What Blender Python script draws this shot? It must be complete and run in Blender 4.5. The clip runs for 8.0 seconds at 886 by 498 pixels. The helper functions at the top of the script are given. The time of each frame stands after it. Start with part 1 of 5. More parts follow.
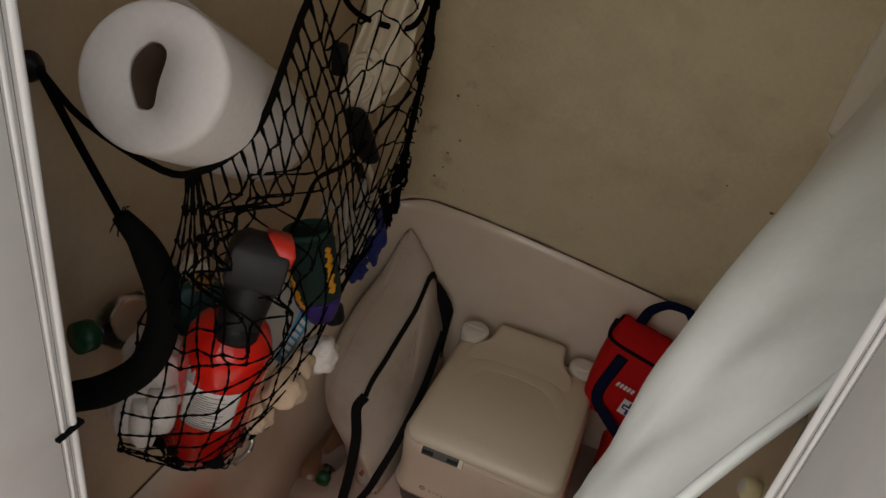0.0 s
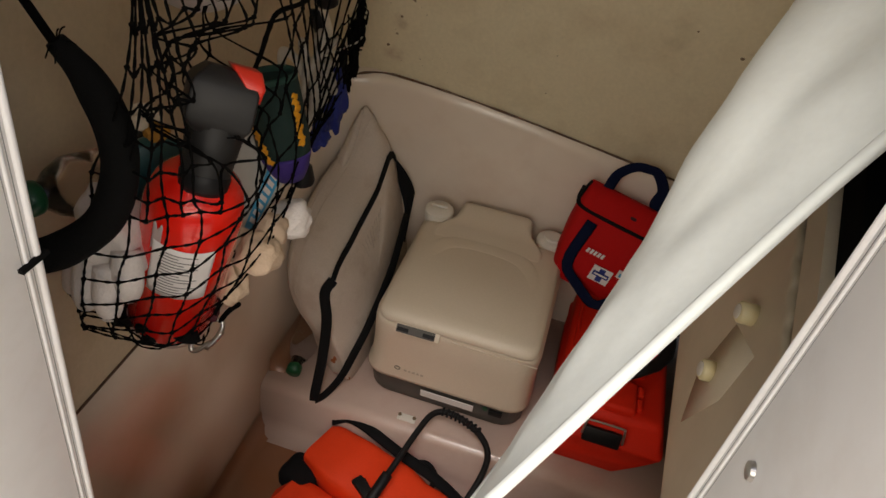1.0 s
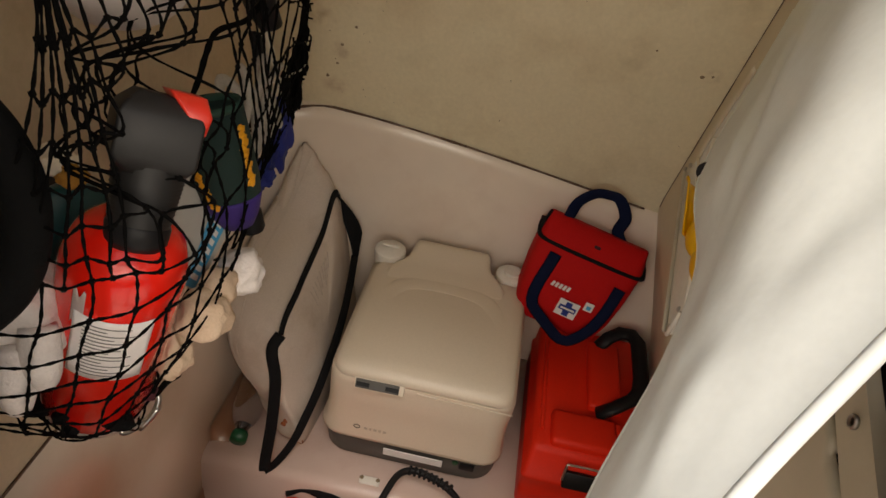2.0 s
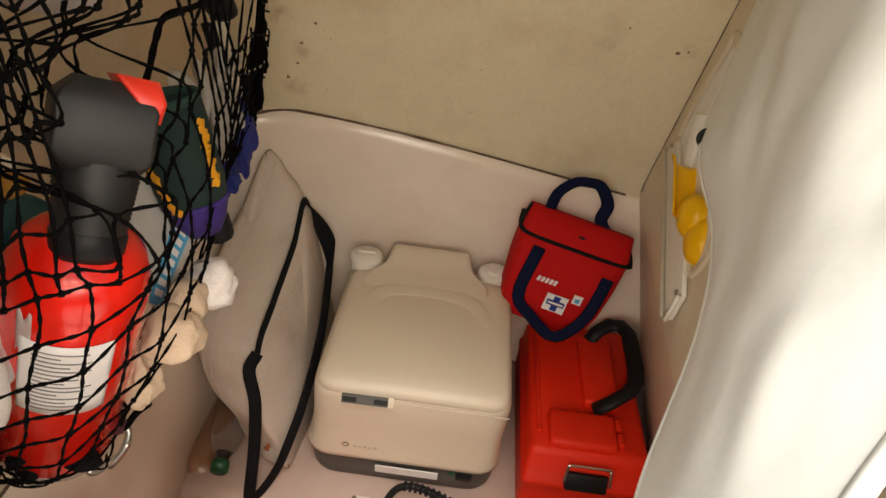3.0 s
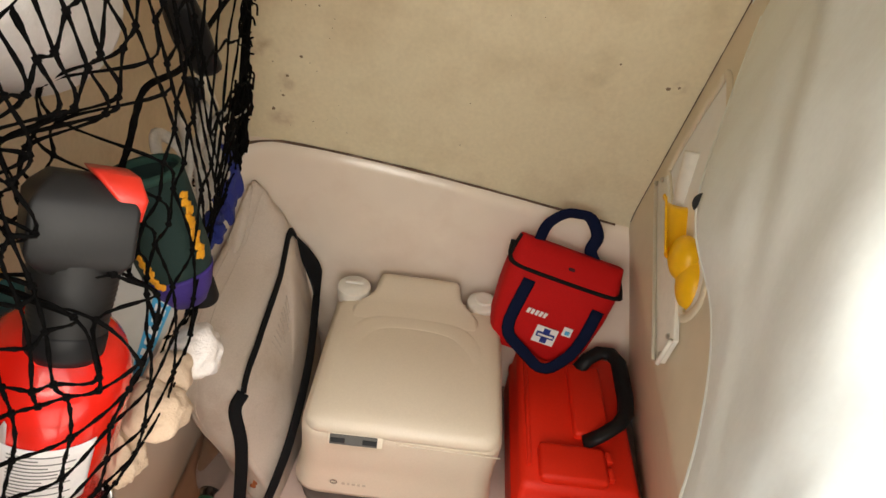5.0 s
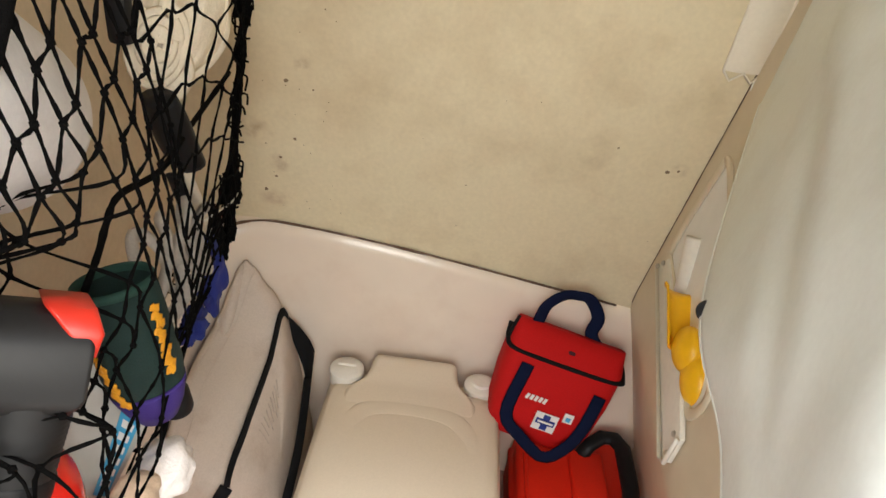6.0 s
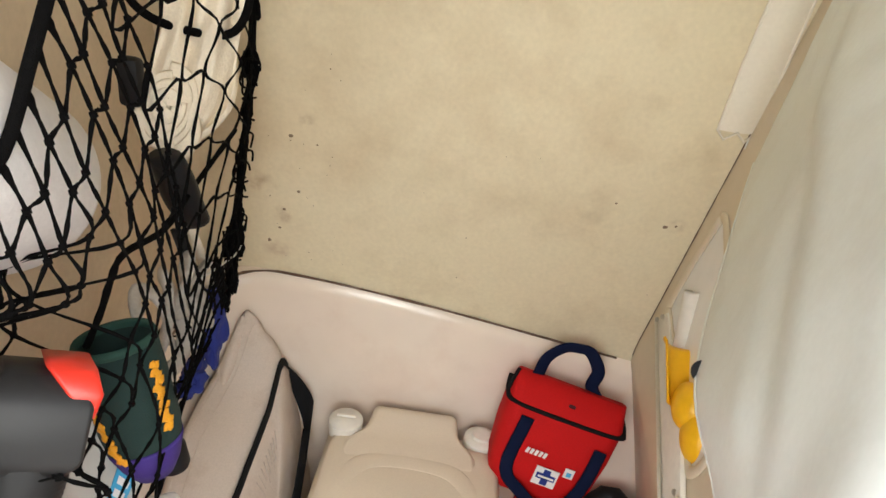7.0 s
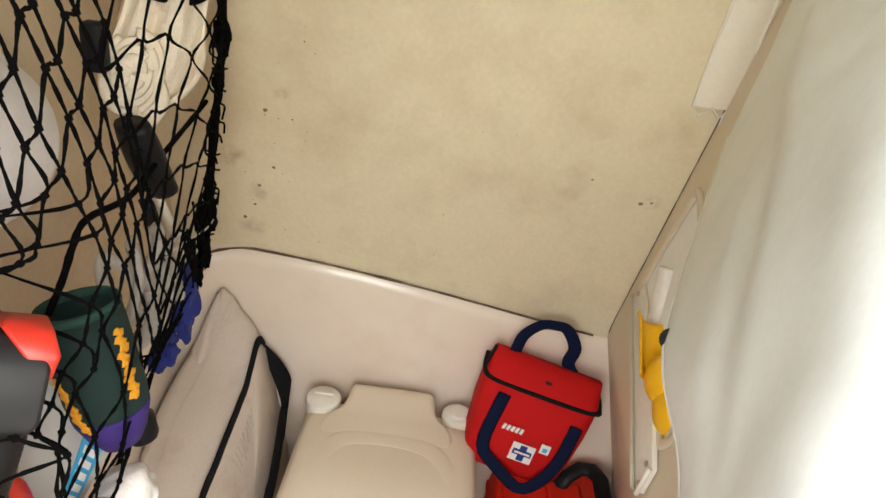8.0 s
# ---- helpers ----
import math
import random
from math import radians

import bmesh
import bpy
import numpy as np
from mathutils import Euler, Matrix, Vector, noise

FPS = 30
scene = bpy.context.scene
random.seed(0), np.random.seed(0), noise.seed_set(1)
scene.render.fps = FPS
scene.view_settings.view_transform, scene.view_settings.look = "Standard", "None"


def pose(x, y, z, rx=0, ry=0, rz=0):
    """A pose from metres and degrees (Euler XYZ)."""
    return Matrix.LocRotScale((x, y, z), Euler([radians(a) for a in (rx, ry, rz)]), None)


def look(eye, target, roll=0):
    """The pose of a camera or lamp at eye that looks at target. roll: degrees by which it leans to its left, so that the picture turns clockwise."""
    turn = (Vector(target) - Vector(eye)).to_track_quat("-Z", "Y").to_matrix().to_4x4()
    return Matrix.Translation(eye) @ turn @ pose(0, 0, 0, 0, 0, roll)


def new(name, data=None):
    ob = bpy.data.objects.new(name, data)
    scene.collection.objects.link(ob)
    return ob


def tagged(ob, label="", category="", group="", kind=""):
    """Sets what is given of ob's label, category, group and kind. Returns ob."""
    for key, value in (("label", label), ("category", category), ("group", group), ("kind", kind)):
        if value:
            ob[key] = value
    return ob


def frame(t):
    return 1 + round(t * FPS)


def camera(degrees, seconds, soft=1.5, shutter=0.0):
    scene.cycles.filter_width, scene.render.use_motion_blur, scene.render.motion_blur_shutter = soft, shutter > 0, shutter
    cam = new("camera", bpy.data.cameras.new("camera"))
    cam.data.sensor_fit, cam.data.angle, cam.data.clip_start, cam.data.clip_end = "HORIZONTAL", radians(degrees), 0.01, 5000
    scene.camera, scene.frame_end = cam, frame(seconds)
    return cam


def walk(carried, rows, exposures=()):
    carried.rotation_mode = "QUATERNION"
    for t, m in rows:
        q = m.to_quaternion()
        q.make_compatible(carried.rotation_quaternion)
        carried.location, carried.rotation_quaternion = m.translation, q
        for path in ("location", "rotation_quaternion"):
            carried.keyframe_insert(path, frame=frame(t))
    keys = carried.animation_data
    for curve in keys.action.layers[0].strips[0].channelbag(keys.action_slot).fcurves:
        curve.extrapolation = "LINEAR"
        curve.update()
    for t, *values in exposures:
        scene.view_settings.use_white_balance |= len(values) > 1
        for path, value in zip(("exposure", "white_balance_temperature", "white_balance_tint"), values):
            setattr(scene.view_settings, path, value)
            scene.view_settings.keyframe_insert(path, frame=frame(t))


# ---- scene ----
cam = camera(67.0, 8.0)
PATH = [
    (0, (0.163, -0.823, 1.307), (-0.374, 0.749, 0.193), 7.4),
    (0.5, (0.139, -0.84, 1.266), (-0.289, 0.734, 0.11), 8.3),
    (1, (0.126, -0.843, 1.204), (-0.17, 0.653, -0.089), 8.5),
    (1.5, (0.1, -0.823, 1.147), (-0.079, 0.665, -0.177), 9.9),
    (1.7, (0.081, -0.795, 1.153), (-0.064, 0.776, -0.077), 10.4),
    (2.8, (0.039, -0.753, 1.088), (-0.001, 0.882, -0.063), 7.2),
    (3, (0.039, -0.74, 1.092), (0.012, 0.897, -0.057), 7.1),
    (3.5, (0.032, -0.733, 1.096), (0.021, 0.883, -0.082), 6.3),
    (4, (0.013, -0.744, 1.09), (0.024, 0.843, -0.128), 6.1),
    (4.2, (0.026, -0.739, 1.107), (0.037, 0.867, -0.085), 6.7),
    (5.3, (0.024, -0.667, 1.137), (0.04, 0.985, 0.01), 7.8),
    (5.5, (0.025, -0.652, 1.139), (0.037, 1.024, 0.048), 7.5),
    (6, (0.03, -0.637, 1.157), (0.019, 1.087, 0.143), 7.4),
    (6.5, (0.029, -0.636, 1.161), (0.006, 1.118, 0.2), 7.2),
    (7, (0.034, -0.64, 1.173), (-0.006, 1.146, 0.275), 7.4),
    (7.5, (0.044, -0.644, 1.165), (0.033, 1.134, 0.248), 7.9),
    (8, (0.049, -0.644, 1.16), (0.06, 1.126, 0.231), 8.2),
]
EXPOSURES = [(0.0, -1.20, 6450, 11), (0.7, -0.66, 6550, 11), (1.2, -0.56, 6900, 12), (1.7, -0.42, 7050, 13), (2.8, 0.20, 7150, 12),
             (4.0, 0.52, 6900, 11), (5.5, 0.79, 6350, 9), (7.0, 1.14, 5950, 8), (8.0, 1.10, 6100, 7)]
walk(cam, [(t, look(eye, target, roll)) for t, eye, target, roll in PATH], EXPOSURES)

# world, sky through the hatch
world = bpy.data.worlds.new("sky")
scene.world = world
world.use_nodes = True
sky = world.node_tree.nodes.new("ShaderNodeTexSky")
sky.sky_type, sky.sun_disc = "NISHITA", False
sky.sun_elevation, sky.sun_rotation = radians(66.2), radians(171.6)
world.node_tree.links.new(sky.outputs["Color"], world.node_tree.nodes["Background"].inputs["Color"])
world.node_tree.nodes["Background"].inputs["Strength"].default_value = 0.15
sun = new("sun", bpy.data.lights.new("sun", "SUN"))
sun.data.energy, sun.data.angle, sun.data.color = 1.7, radians(18), (1.0, 0.98, 0.96)
sun.matrix_world = look((0.15, -1.75, 3.20), (0.0, -0.74, 0.88))
hatch_light = new("hatch_daylight", bpy.data.lights.new("hatch_daylight", "AREA"))
hatch_light.data.shape, hatch_light.data.size, hatch_light.data.size_y = "RECTANGLE", 4.4, 1.5
hatch_light.data.energy, hatch_light.data.color = 105.0, (1.0, 0.89, 0.715)
hatch_light.matrix_world = look((0.10, -2.4, 1.90), (-0.03, 0.3, 0.70))


# ---- materials ----
def material(name, color, rough=0.5, metal=0.0, grain=0.06, scale=60.0, bump=0.05, stain=None, stain_scale=5.0,
             stain_amount=0.0, spec=0.5, coat=0.0, alpha=1.0, transmission=0.0, sheen=0.0, mottle=None, patches=()):
    """A node material with grain at one scale and stains at another."""
    m = bpy.data.materials.new(name)
    m.use_nodes = True
    n, l = m.node_tree.nodes, m.node_tree.links
    b = n["Principled BSDF"]
    b.inputs["Roughness"].default_value, b.inputs["Metallic"].default_value = rough, metal
    b.inputs["Specular IOR Level"].default_value = spec
    b.inputs["Coat Weight"].default_value = coat
    b.inputs["Alpha"].default_value = alpha
    b.inputs["Transmission Weight"].default_value = transmission
    b.inputs["Sheen Weight"].default_value = sheen
    co = n.new("ShaderNodeTexCoord")
    fine = n.new("ShaderNodeTexNoise")
    fine.inputs["Scale"].default_value, fine.inputs["Detail"].default_value = scale, 6
    l.new(co.outputs["Object"], fine.inputs["Vector"])
    dark = tuple(c * (1 - 2 * grain) for c in color)
    mix = n.new("ShaderNodeMix")
    mix.data_type = "RGBA"
    mix.inputs["A"].default_value, mix.inputs["B"].default_value = (*dark, 1), (*[min(1, c * (1 + grain)) for c in color], 1)
    l.new(fine.outputs["Fac"], mix.inputs["Factor"])
    last = mix.outputs["Result"]
    if stain:
        big = n.new("ShaderNodeTexNoise")
        big.inputs["Scale"].default_value, big.inputs["Detail"].default_value = stain_scale, 8
        big.inputs["Roughness"].default_value = 0.65
        l.new(co.outputs["Object"], big.inputs["Vector"])
        ramp = n.new("ShaderNodeMapRange")
        ramp.inputs["From Min"].default_value, ramp.inputs["From Max"].default_value = 0.5, 0.78
        ramp.inputs["To Max"].default_value = stain_amount
        l.new(big.outputs["Fac"], ramp.inputs["Value"])
        over = n.new("ShaderNodeMix")
        over.data_type = "RGBA"
        over.inputs["B"].default_value = (*stain, 1)
        l.new(ramp.outputs["Result"], over.inputs["Factor"])
        l.new(last, over.inputs["A"])
        last = over.outputs["Result"]
    if mottle:
        spots = n.new("ShaderNodeTexNoise")
        spots.inputs["Scale"].default_value, spots.inputs["Detail"].default_value = 17.0, 5
        l.new(co.outputs["Object"], spots.inputs["Vector"])
        cut = n.new("ShaderNodeMapRange")
        cut.inputs["From Min"].default_value, cut.inputs["From Max"].default_value, cut.inputs["To Max"].default_value = 0.56, 0.76, 0.14
        l.new(spots.outputs["Fac"], cut.inputs["Value"])
        dirt = n.new("ShaderNodeMix")
        dirt.data_type = "RGBA"
        dirt.inputs["B"].default_value = (*mottle, 1)
        l.new(cut.outputs["Result"], dirt.inputs["Factor"])
        l.new(last, dirt.inputs["A"])
        last = dirt.outputs["Result"]
    # round tint patches: stains, and the liner's painted dimness
    for spot, reach, tint, amount in patches:
        far = n.new("ShaderNodeVectorMath")
        far.operation = "DISTANCE"
        far.inputs[1].default_value = spot
        l.new(co.outputs["Object"], far.inputs[0])
        near = n.new("ShaderNodeMapRange")
        near.inputs["From Min"].default_value, near.inputs["From Max"].default_value = reach, reach * 0.25
        l.new(far.outputs["Value"], near.inputs["Value"])
        rough_noise = n.new("ShaderNodeTexNoise")
        rough_noise.inputs["Scale"].default_value, rough_noise.inputs["Detail"].default_value = max(3.0, 1.1 / reach), (1 if reach > 0.25 else 5)
        l.new(co.outputs["Object"], rough_noise.inputs["Vector"])
        edge = n.new("ShaderNodeMapRange")
        edge.inputs["From Min"].default_value, edge.inputs["From Max"].default_value, edge.inputs["To Max"].default_value = (0.25, 0.60, amount) if reach > 0.25 else (0.42, 0.72, amount)
        l.new(rough_noise.outputs["Fac"], edge.inputs["Value"])
        both = n.new("ShaderNodeMath")
        both.operation = "MULTIPLY"
        l.new(near.outputs["Result"], both.inputs[0])
        l.new(edge.outputs["Result"], both.inputs[1])
        rust_tone = n.new("ShaderNodeMix")
        rust_tone.data_type = "RGBA"
        rust_tone.inputs["B"].default_value = (*tint, 1)
        l.new(both.outputs["Value"], rust_tone.inputs["Factor"])
        l.new(last, rust_tone.inputs["A"])
        last = rust_tone.outputs["Result"]
    l.new(last, b.inputs["Base Color"])
    if bump:
        bp = n.new("ShaderNodeBump")
        bp.inputs["Strength"].default_value, bp.inputs["Distance"].default_value = bump, 0.002
        l.new(fine.outputs["Fac"], bp.inputs["Height"])
        l.new(bp.outputs["Normal"], b.inputs["Normal"])
    return m


# liner patch: rust stain, widened so its brown also darkens the dim corner
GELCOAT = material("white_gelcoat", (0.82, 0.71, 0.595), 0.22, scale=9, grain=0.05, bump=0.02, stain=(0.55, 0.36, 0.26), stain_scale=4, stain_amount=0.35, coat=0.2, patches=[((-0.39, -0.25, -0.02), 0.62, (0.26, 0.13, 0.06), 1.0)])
LINING_STAINS = [((-0.298, 0.356, 0.745), 0.035, (0.30, 0.17, 0.07), 0.75), ((-0.262, 0.369, 0.688), 0.022, (0.34, 0.21, 0.12), 0.6), ((-0.277, 0.387, 0.614), 0.030, (0.40, 0.24, 0.15), 0.6),
                 ((-0.26, 0.35, 0.86), 0.20, (0.42, 0.28, 0.14), 0.35), ((0.24, 0.348, 0.775), 0.045, (0.42, 0.33, 0.20), 0.5), ((0.374, 0.349, 0.773), 0.016, (0.30, 0.22, 0.14), 0.6),
                 ((0.36, 0.318, 0.900), 0.055, (0.44, 0.35, 0.20), 0.4), ((-0.215, 0.326, 0.868), 0.018, (0.35, 0.24, 0.14), 0.6)]
LINING = material("cream_vinyl_lining", (0.76, 0.675, 0.475), 0.62, scale=140, grain=0.06, bump=0.10, stain=(0.42, 0.30, 0.16), stain_scale=5, stain_amount=0.38, mottle=(0.44, 0.31, 0.16), patches=LINING_STAINS)
# browner lining for the side wall; its base also holds the net's shade
SIDE_LINING = material("brown_stained_dim_lining", (0.63, 0.515, 0.36), 0.62, scale=140, grain=0.06, bump=0.10, stain=(0.34, 0.21, 0.10), stain_scale=6, stain_amount=0.5, mottle=(0.34, 0.21, 0.10))
PANEL = material("cream_panel", (0.68, 0.59, 0.44), 0.45, scale=30, grain=0.04, bump=0.03, stain=(0.45, 0.36, 0.24), stain_scale=6, stain_amount=0.25)
TRIM = material("white_trim", (0.86, 0.84, 0.82), 0.4, scale=40, grain=0.03, bump=0.03, stain=(0.55, 0.45, 0.36), stain_scale=14, stain_amount=0.2)
# black for joints, and for the shelf's void, whose shade is put into colour
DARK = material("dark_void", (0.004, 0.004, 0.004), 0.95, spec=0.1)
CREAM = material("cream_plastic", (0.715, 0.62, 0.49), 0.42, scale=300, grain=0.04, bump=0.06)
GREY = material("grey_plastic", (0.075, 0.07, 0.062), 0.5, scale=120)
BLACK = material("black_plastic", (0.009, 0.009, 0.010), 0.5, scale=150, bump=0.1, spec=0.25)
WEB = material("black_webbing", (0.007, 0.007, 0.008), 0.9, scale=500, bump=0.4, spec=0.2)
CANVAS = material("beige_canvas", (0.61, 0.525, 0.45), 0.85, scale=350, grain=0.08, bump=0.3, stain=(0.32, 0.21, 0.13), stain_scale=12, stain_amount=0.45)
VINYL = material("white_vinyl", (0.83, 0.87, 0.84), 0.5, scale=180, grain=0.03, bump=0.05, stain=(0.5, 0.46, 0.36), stain_scale=6, stain_amount=0.25)
RED_PLASTIC = material("red_plastic", (0.78, 0.026, 0.008), 0.5, scale=260, grain=0.06, bump=0.08, spec=0.25)
RED_CLOTH = material("red_nylon", (0.52, 0.007, 0.007), 0.8, scale=420, grain=0.12, bump=0.3, spec=0.2)
NAVY = material("navy_webbing", (0.006, 0.010, 0.034), 0.9, scale=500, bump=0.4, spec=0.1)
RED_PAINT = material("red_paint", (0.80, 0.014, 0.006), 0.25, scale=40, grain=0.05, bump=0.02, coat=0.4)
PAPER = material("white_paper", (0.80, 0.76, 0.74), 0.95, scale=160, grain=0.04, bump=0.35)
ORANGE = material("orange_nylon", (0.90, 0.050, 0.002), 0.7, scale=380, bump=0.3)
CORD = material("black_cord", (0.0035, 0.0033, 0.0032), 0.95, scale=900, bump=0.5, spec=0.06)
FOAM = material("black_foam", (0.005, 0.005, 0.005), 0.95, scale=260, bump=0.5, spec=0.15)
STEEL = material("steel", (0.55, 0.53, 0.5), 0.3, 1.0, scale=80)
GREEN_NEO = material("green_neoprene", (0.005, 0.022, 0.018), 0.85, scale=500, bump=0.3)
PURPLE = material("purple_neoprene", (0.035, 0.015, 0.16), 0.8, scale=500, bump=0.3)
BLUE_CLOTH = material("blue_cloth", (0.012, 0.022, 0.17), 0.8, scale=400, bump=0.3)
GOLD_PRINT = material("yellow_print", (0.75, 0.33, 0.01), 0.6, scale=200)
WHITE_CLOTH = material("white_cotton", (0.76, 0.70, 0.66), 0.92, scale=350, bump=0.5, grain=0.08)
PEACH_CLOTH = material("peach_cotton", (0.66, 0.50, 0.36), 0.92, scale=350, bump=0.5, grain=0.08, stain=(0.5, 0.33, 0.2), stain_scale=20, stain_amount=0.4)
CREAM_CLOTH = material("cream_cotton", (0.86, 0.76, 0.60), 0.92, scale=300, bump=0.5, grain=0.08)
GREEN_CAP = material("green_plastic", (0.004, 0.075, 0.028), 0.4, scale=90)
TEAL = material("teal_plastic", (0.010, 0.085, 0.095), 0.4, scale=90)
NAVY_PLASTIC = material("navy_plastic", (0.01, 0.02, 0.06), 0.4, scale=90)
SACHET = material("white_sachet", (0.48, 0.47, 0.43), 0.5, scale=60, bump=0.3)
CYAN_PRINT = material("cyan_print", (0.06, 0.36, 0.62), 0.5, scale=60)
INK = material("grey_ink", (0.22, 0.21, 0.2), 0.7, scale=300)
LOGO_GREY = material("grey_print", (0.22, 0.18, 0.14), 0.6, scale=300)
FAINT_INK = material("faded_ink", (0.50, 0.43, 0.37), 0.8, scale=300)
BLUE_PRINT = material("blue_print", (0.01, 0.03, 0.22), 0.6, scale=300)
WHITE_PRINT = material("white_print", (0.78, 0.76, 0.74), 0.7, scale=300)
SPOT_GREY = material("charcoal_plastic", (0.016, 0.0155, 0.0155), 0.5, scale=220, bump=0.06, spec=0.35)
SPOT_RED = material("red_lens_plastic", (0.60, 0.03, 0.015), 0.35, scale=90)
CAULK = material("mildewed_caulk", (0.13, 0.075, 0.045), 0.8, scale=120, grain=0.3, bump=0.3, stain=(0.5, 0.38, 0.3), stain_scale=25, stain_amount=0.7)
MILDEW = material("mildew_spot", (0.22, 0.16, 0.10), 0.9, scale=200)
MAROON = material("maroon_cloth", (0.05, 0.006, 0.012), 0.9, scale=300, bump=0.3)
CLEAR = material("clear_plastic", (0.95, 0.95, 0.95), 0.08, scale=30, grain=0.01, bump=0.15, transmission=1.0)
YELLOW = material("yellow_plastic", (0.92, 0.50, 0.002), 0.4, scale=90)
WHITE = material("white_plastic", (0.78, 0.74, 0.66), 0.4, scale=90)


# ---- mesh helpers ----
def part(name, bm, mat, parent=None, label="", smooth=True):
    me = bpy.data.meshes.new(name)
    if smooth:
        for f in bm.faces:
            f.smooth = True
        for e in bm.edges:
            if len(e.link_faces) == 2 and e.calc_face_angle(0) > 0.7:
                e.smooth = False
    bmesh.ops.recalc_face_normals(bm, faces=bm.faces)
    bm.to_mesh(me)
    bm.free()
    me.materials.append(mat)
    ob = new(name, me)
    if parent:
        ob.parent = parent
    return tagged(ob, label)


def thing(name, m, label, category, group="", kind=""):
    ob = new(name)
    ob.empty_display_size = 0.05
    ob.matrix_world = m
    return tagged(ob, label, category, group, kind)


def box(cx, cy, cz, sx, sy, sz, bevel=0.0, seg=2, m=None):
    bm = bmesh.new()
    bmesh.ops.create_cube(bm, size=1)
    bmesh.ops.scale(bm, vec=(sx, sy, sz), verts=bm.verts)
    if bevel:
        bmesh.ops.bevel(bm, geom=bm.edges[:], offset=bevel, segments=seg, profile=0.5, affect="EDGES")
    bmesh.ops.translate(bm, vec=(cx, cy, cz), verts=bm.verts)
    if m:
        bmesh.ops.transform(bm, matrix=m, verts=bm.verts)
    return bm


def rings(loops, closed=True, caps=True):
    """Skin a list of equal rings of points."""
    bm = bmesh.new()
    vs = [[bm.verts.new(p) for p in loop] for loop in loops]
    n = len(loops[0])
    for a, b in zip(vs, vs[1:]):
        for i in range(n if closed else n - 1):
            bm.faces.new((a[i], a[(i + 1) % n], b[(i + 1) % n], b[i]))
    if caps:
        bm.faces.new(vs[0][::-1])
        bm.faces.new(vs[-1])
    return bm


def smooth_path(points, steps=6):
    """Catmull-Rom through the points."""
    p = [Vector(q) for q in points]
    p = [2 * p[0] - p[1], *p, 2 * p[-1] - p[-2]]
    out = []
    for a, b, c, d in zip(p, p[1:], p[2:], p[3:]):
        for k in range(steps):
            t = k / steps
            out.append(0.5 * (2 * b + (c - a) * t + (2 * a - 5 * b + 4 * c - d) * t * t + (3 * b - a - 3 * c + d) * t ** 3))
    return out + [p[-2]]


def tube(points, r, sides=8, flat=1.0, up=(0, 0, 1), steps=6, taper=None, twist=0.0):
    """A round (or flat) cord along the points, its section turning by twist from ring to ring."""
    q = smooth_path(points, steps) if steps else [Vector(v) for v in points]
    loops, last = [], Vector(up)
    for i, v in enumerate(q):
        d = (q[min(i + 1, len(q) - 1)] - q[max(i - 1, 0)]).normalized()
        side = d.cross(last)
        if side.length < 1e-4:
            side = d.orthogonal()
        side.normalize()
        last = side.cross(d).normalized()
        k = r * (taper(i / (len(q) - 1)) if taper else 1)
        a, b = side, last
        if twist:
            c, d = math.cos(twist * i), math.sin(twist * i)
            a, b = side * c + last * d, last * c - side * d
        loops.append([v + a * k * math.cos(2 * math.pi * j / sides) + b * k * flat * math.sin(2 * math.pi * j / sides) for j in range(sides)])
    return rings(loops)


def lathe(profile, seg=32, m=None, caps=True):
    """Turn (radius, z) points round z."""
    loops = [[(max(r, 1e-4) * math.cos(2 * math.pi * j / seg), max(r, 1e-4) * math.sin(2 * math.pi * j / seg), z) for j in range(seg)] for r, z in profile]
    bm = rings(loops, caps=caps)
    if m:
        bmesh.ops.transform(bm, matrix=m, verts=bm.verts)
    return bm


def sheet(fn, nu, nv, thick=0.0):
    """A grid of fn(u, v) with a thickness along its normals."""
    pts = [[Vector(fn(i / nu, j / nv)) for j in range(nv + 1)] for i in range(nu + 1)]
    bm = bmesh.new()
    top = [[bm.verts.new(p) for p in row] for row in pts]
    for i in range(nu):
        for j in range(nv):
            bm.faces.new((top[i][j], top[i + 1][j], top[i + 1][j + 1], top[i][j + 1]))
    if thick:
        bm.normal_update()
        low = [[bm.verts.new(v.co - v.normal * thick) for v in row] for row in top]
        for i in range(nu):
            for j in range(nv):
                bm.faces.new((low[i][j + 1], low[i + 1][j + 1], low[i + 1][j], low[i][j]))
        edge = [(i, 0) for i in range(nu)] + [(nu, j) for j in range(nv)] + [(i, nv) for i in range(nu, 0, -1)] + [(0, j) for j in range(nv, 0, -1)]
        for a, b in zip(edge, edge[1:] + edge[:1]):
            bm.faces.new((top[a[0]][a[1]], low[a[0]][a[1]], low[b[0]][b[1]], top[b[0]][b[1]]))
    return bm


def join(*bms):
    out = bmesh.new()
    for b in bms:
        me = bpy.data.meshes.new("tmp")
        b.to_mesh(me)
        out.from_mesh(me)
        b.free()
        bpy.data.meshes.remove(me)
    return out


def axis(a, b):
    """The pose whose z runs from a to b."""
    a, b = Vector(a), Vector(b)
    return Matrix.Translation(a) @ (b - a).to_track_quat("Z", "Y").to_matrix().to_4x4()


def slab(corners, thick, bevel=0.0):
    """A board over four corners, thickened behind them (against the order's normal)."""
    c = [Vector(p) for p in corners]
    n = (c[1] - c[0]).cross(c[2] - c[0]).normalized() * thick
    bm = rings([c, [p - n for p in c]])
    if bevel:
        bmesh.ops.bevel(bm, geom=bm.edges[:], offset=bevel, segments=2, profile=0.5, affect="EDGES")
    return bm


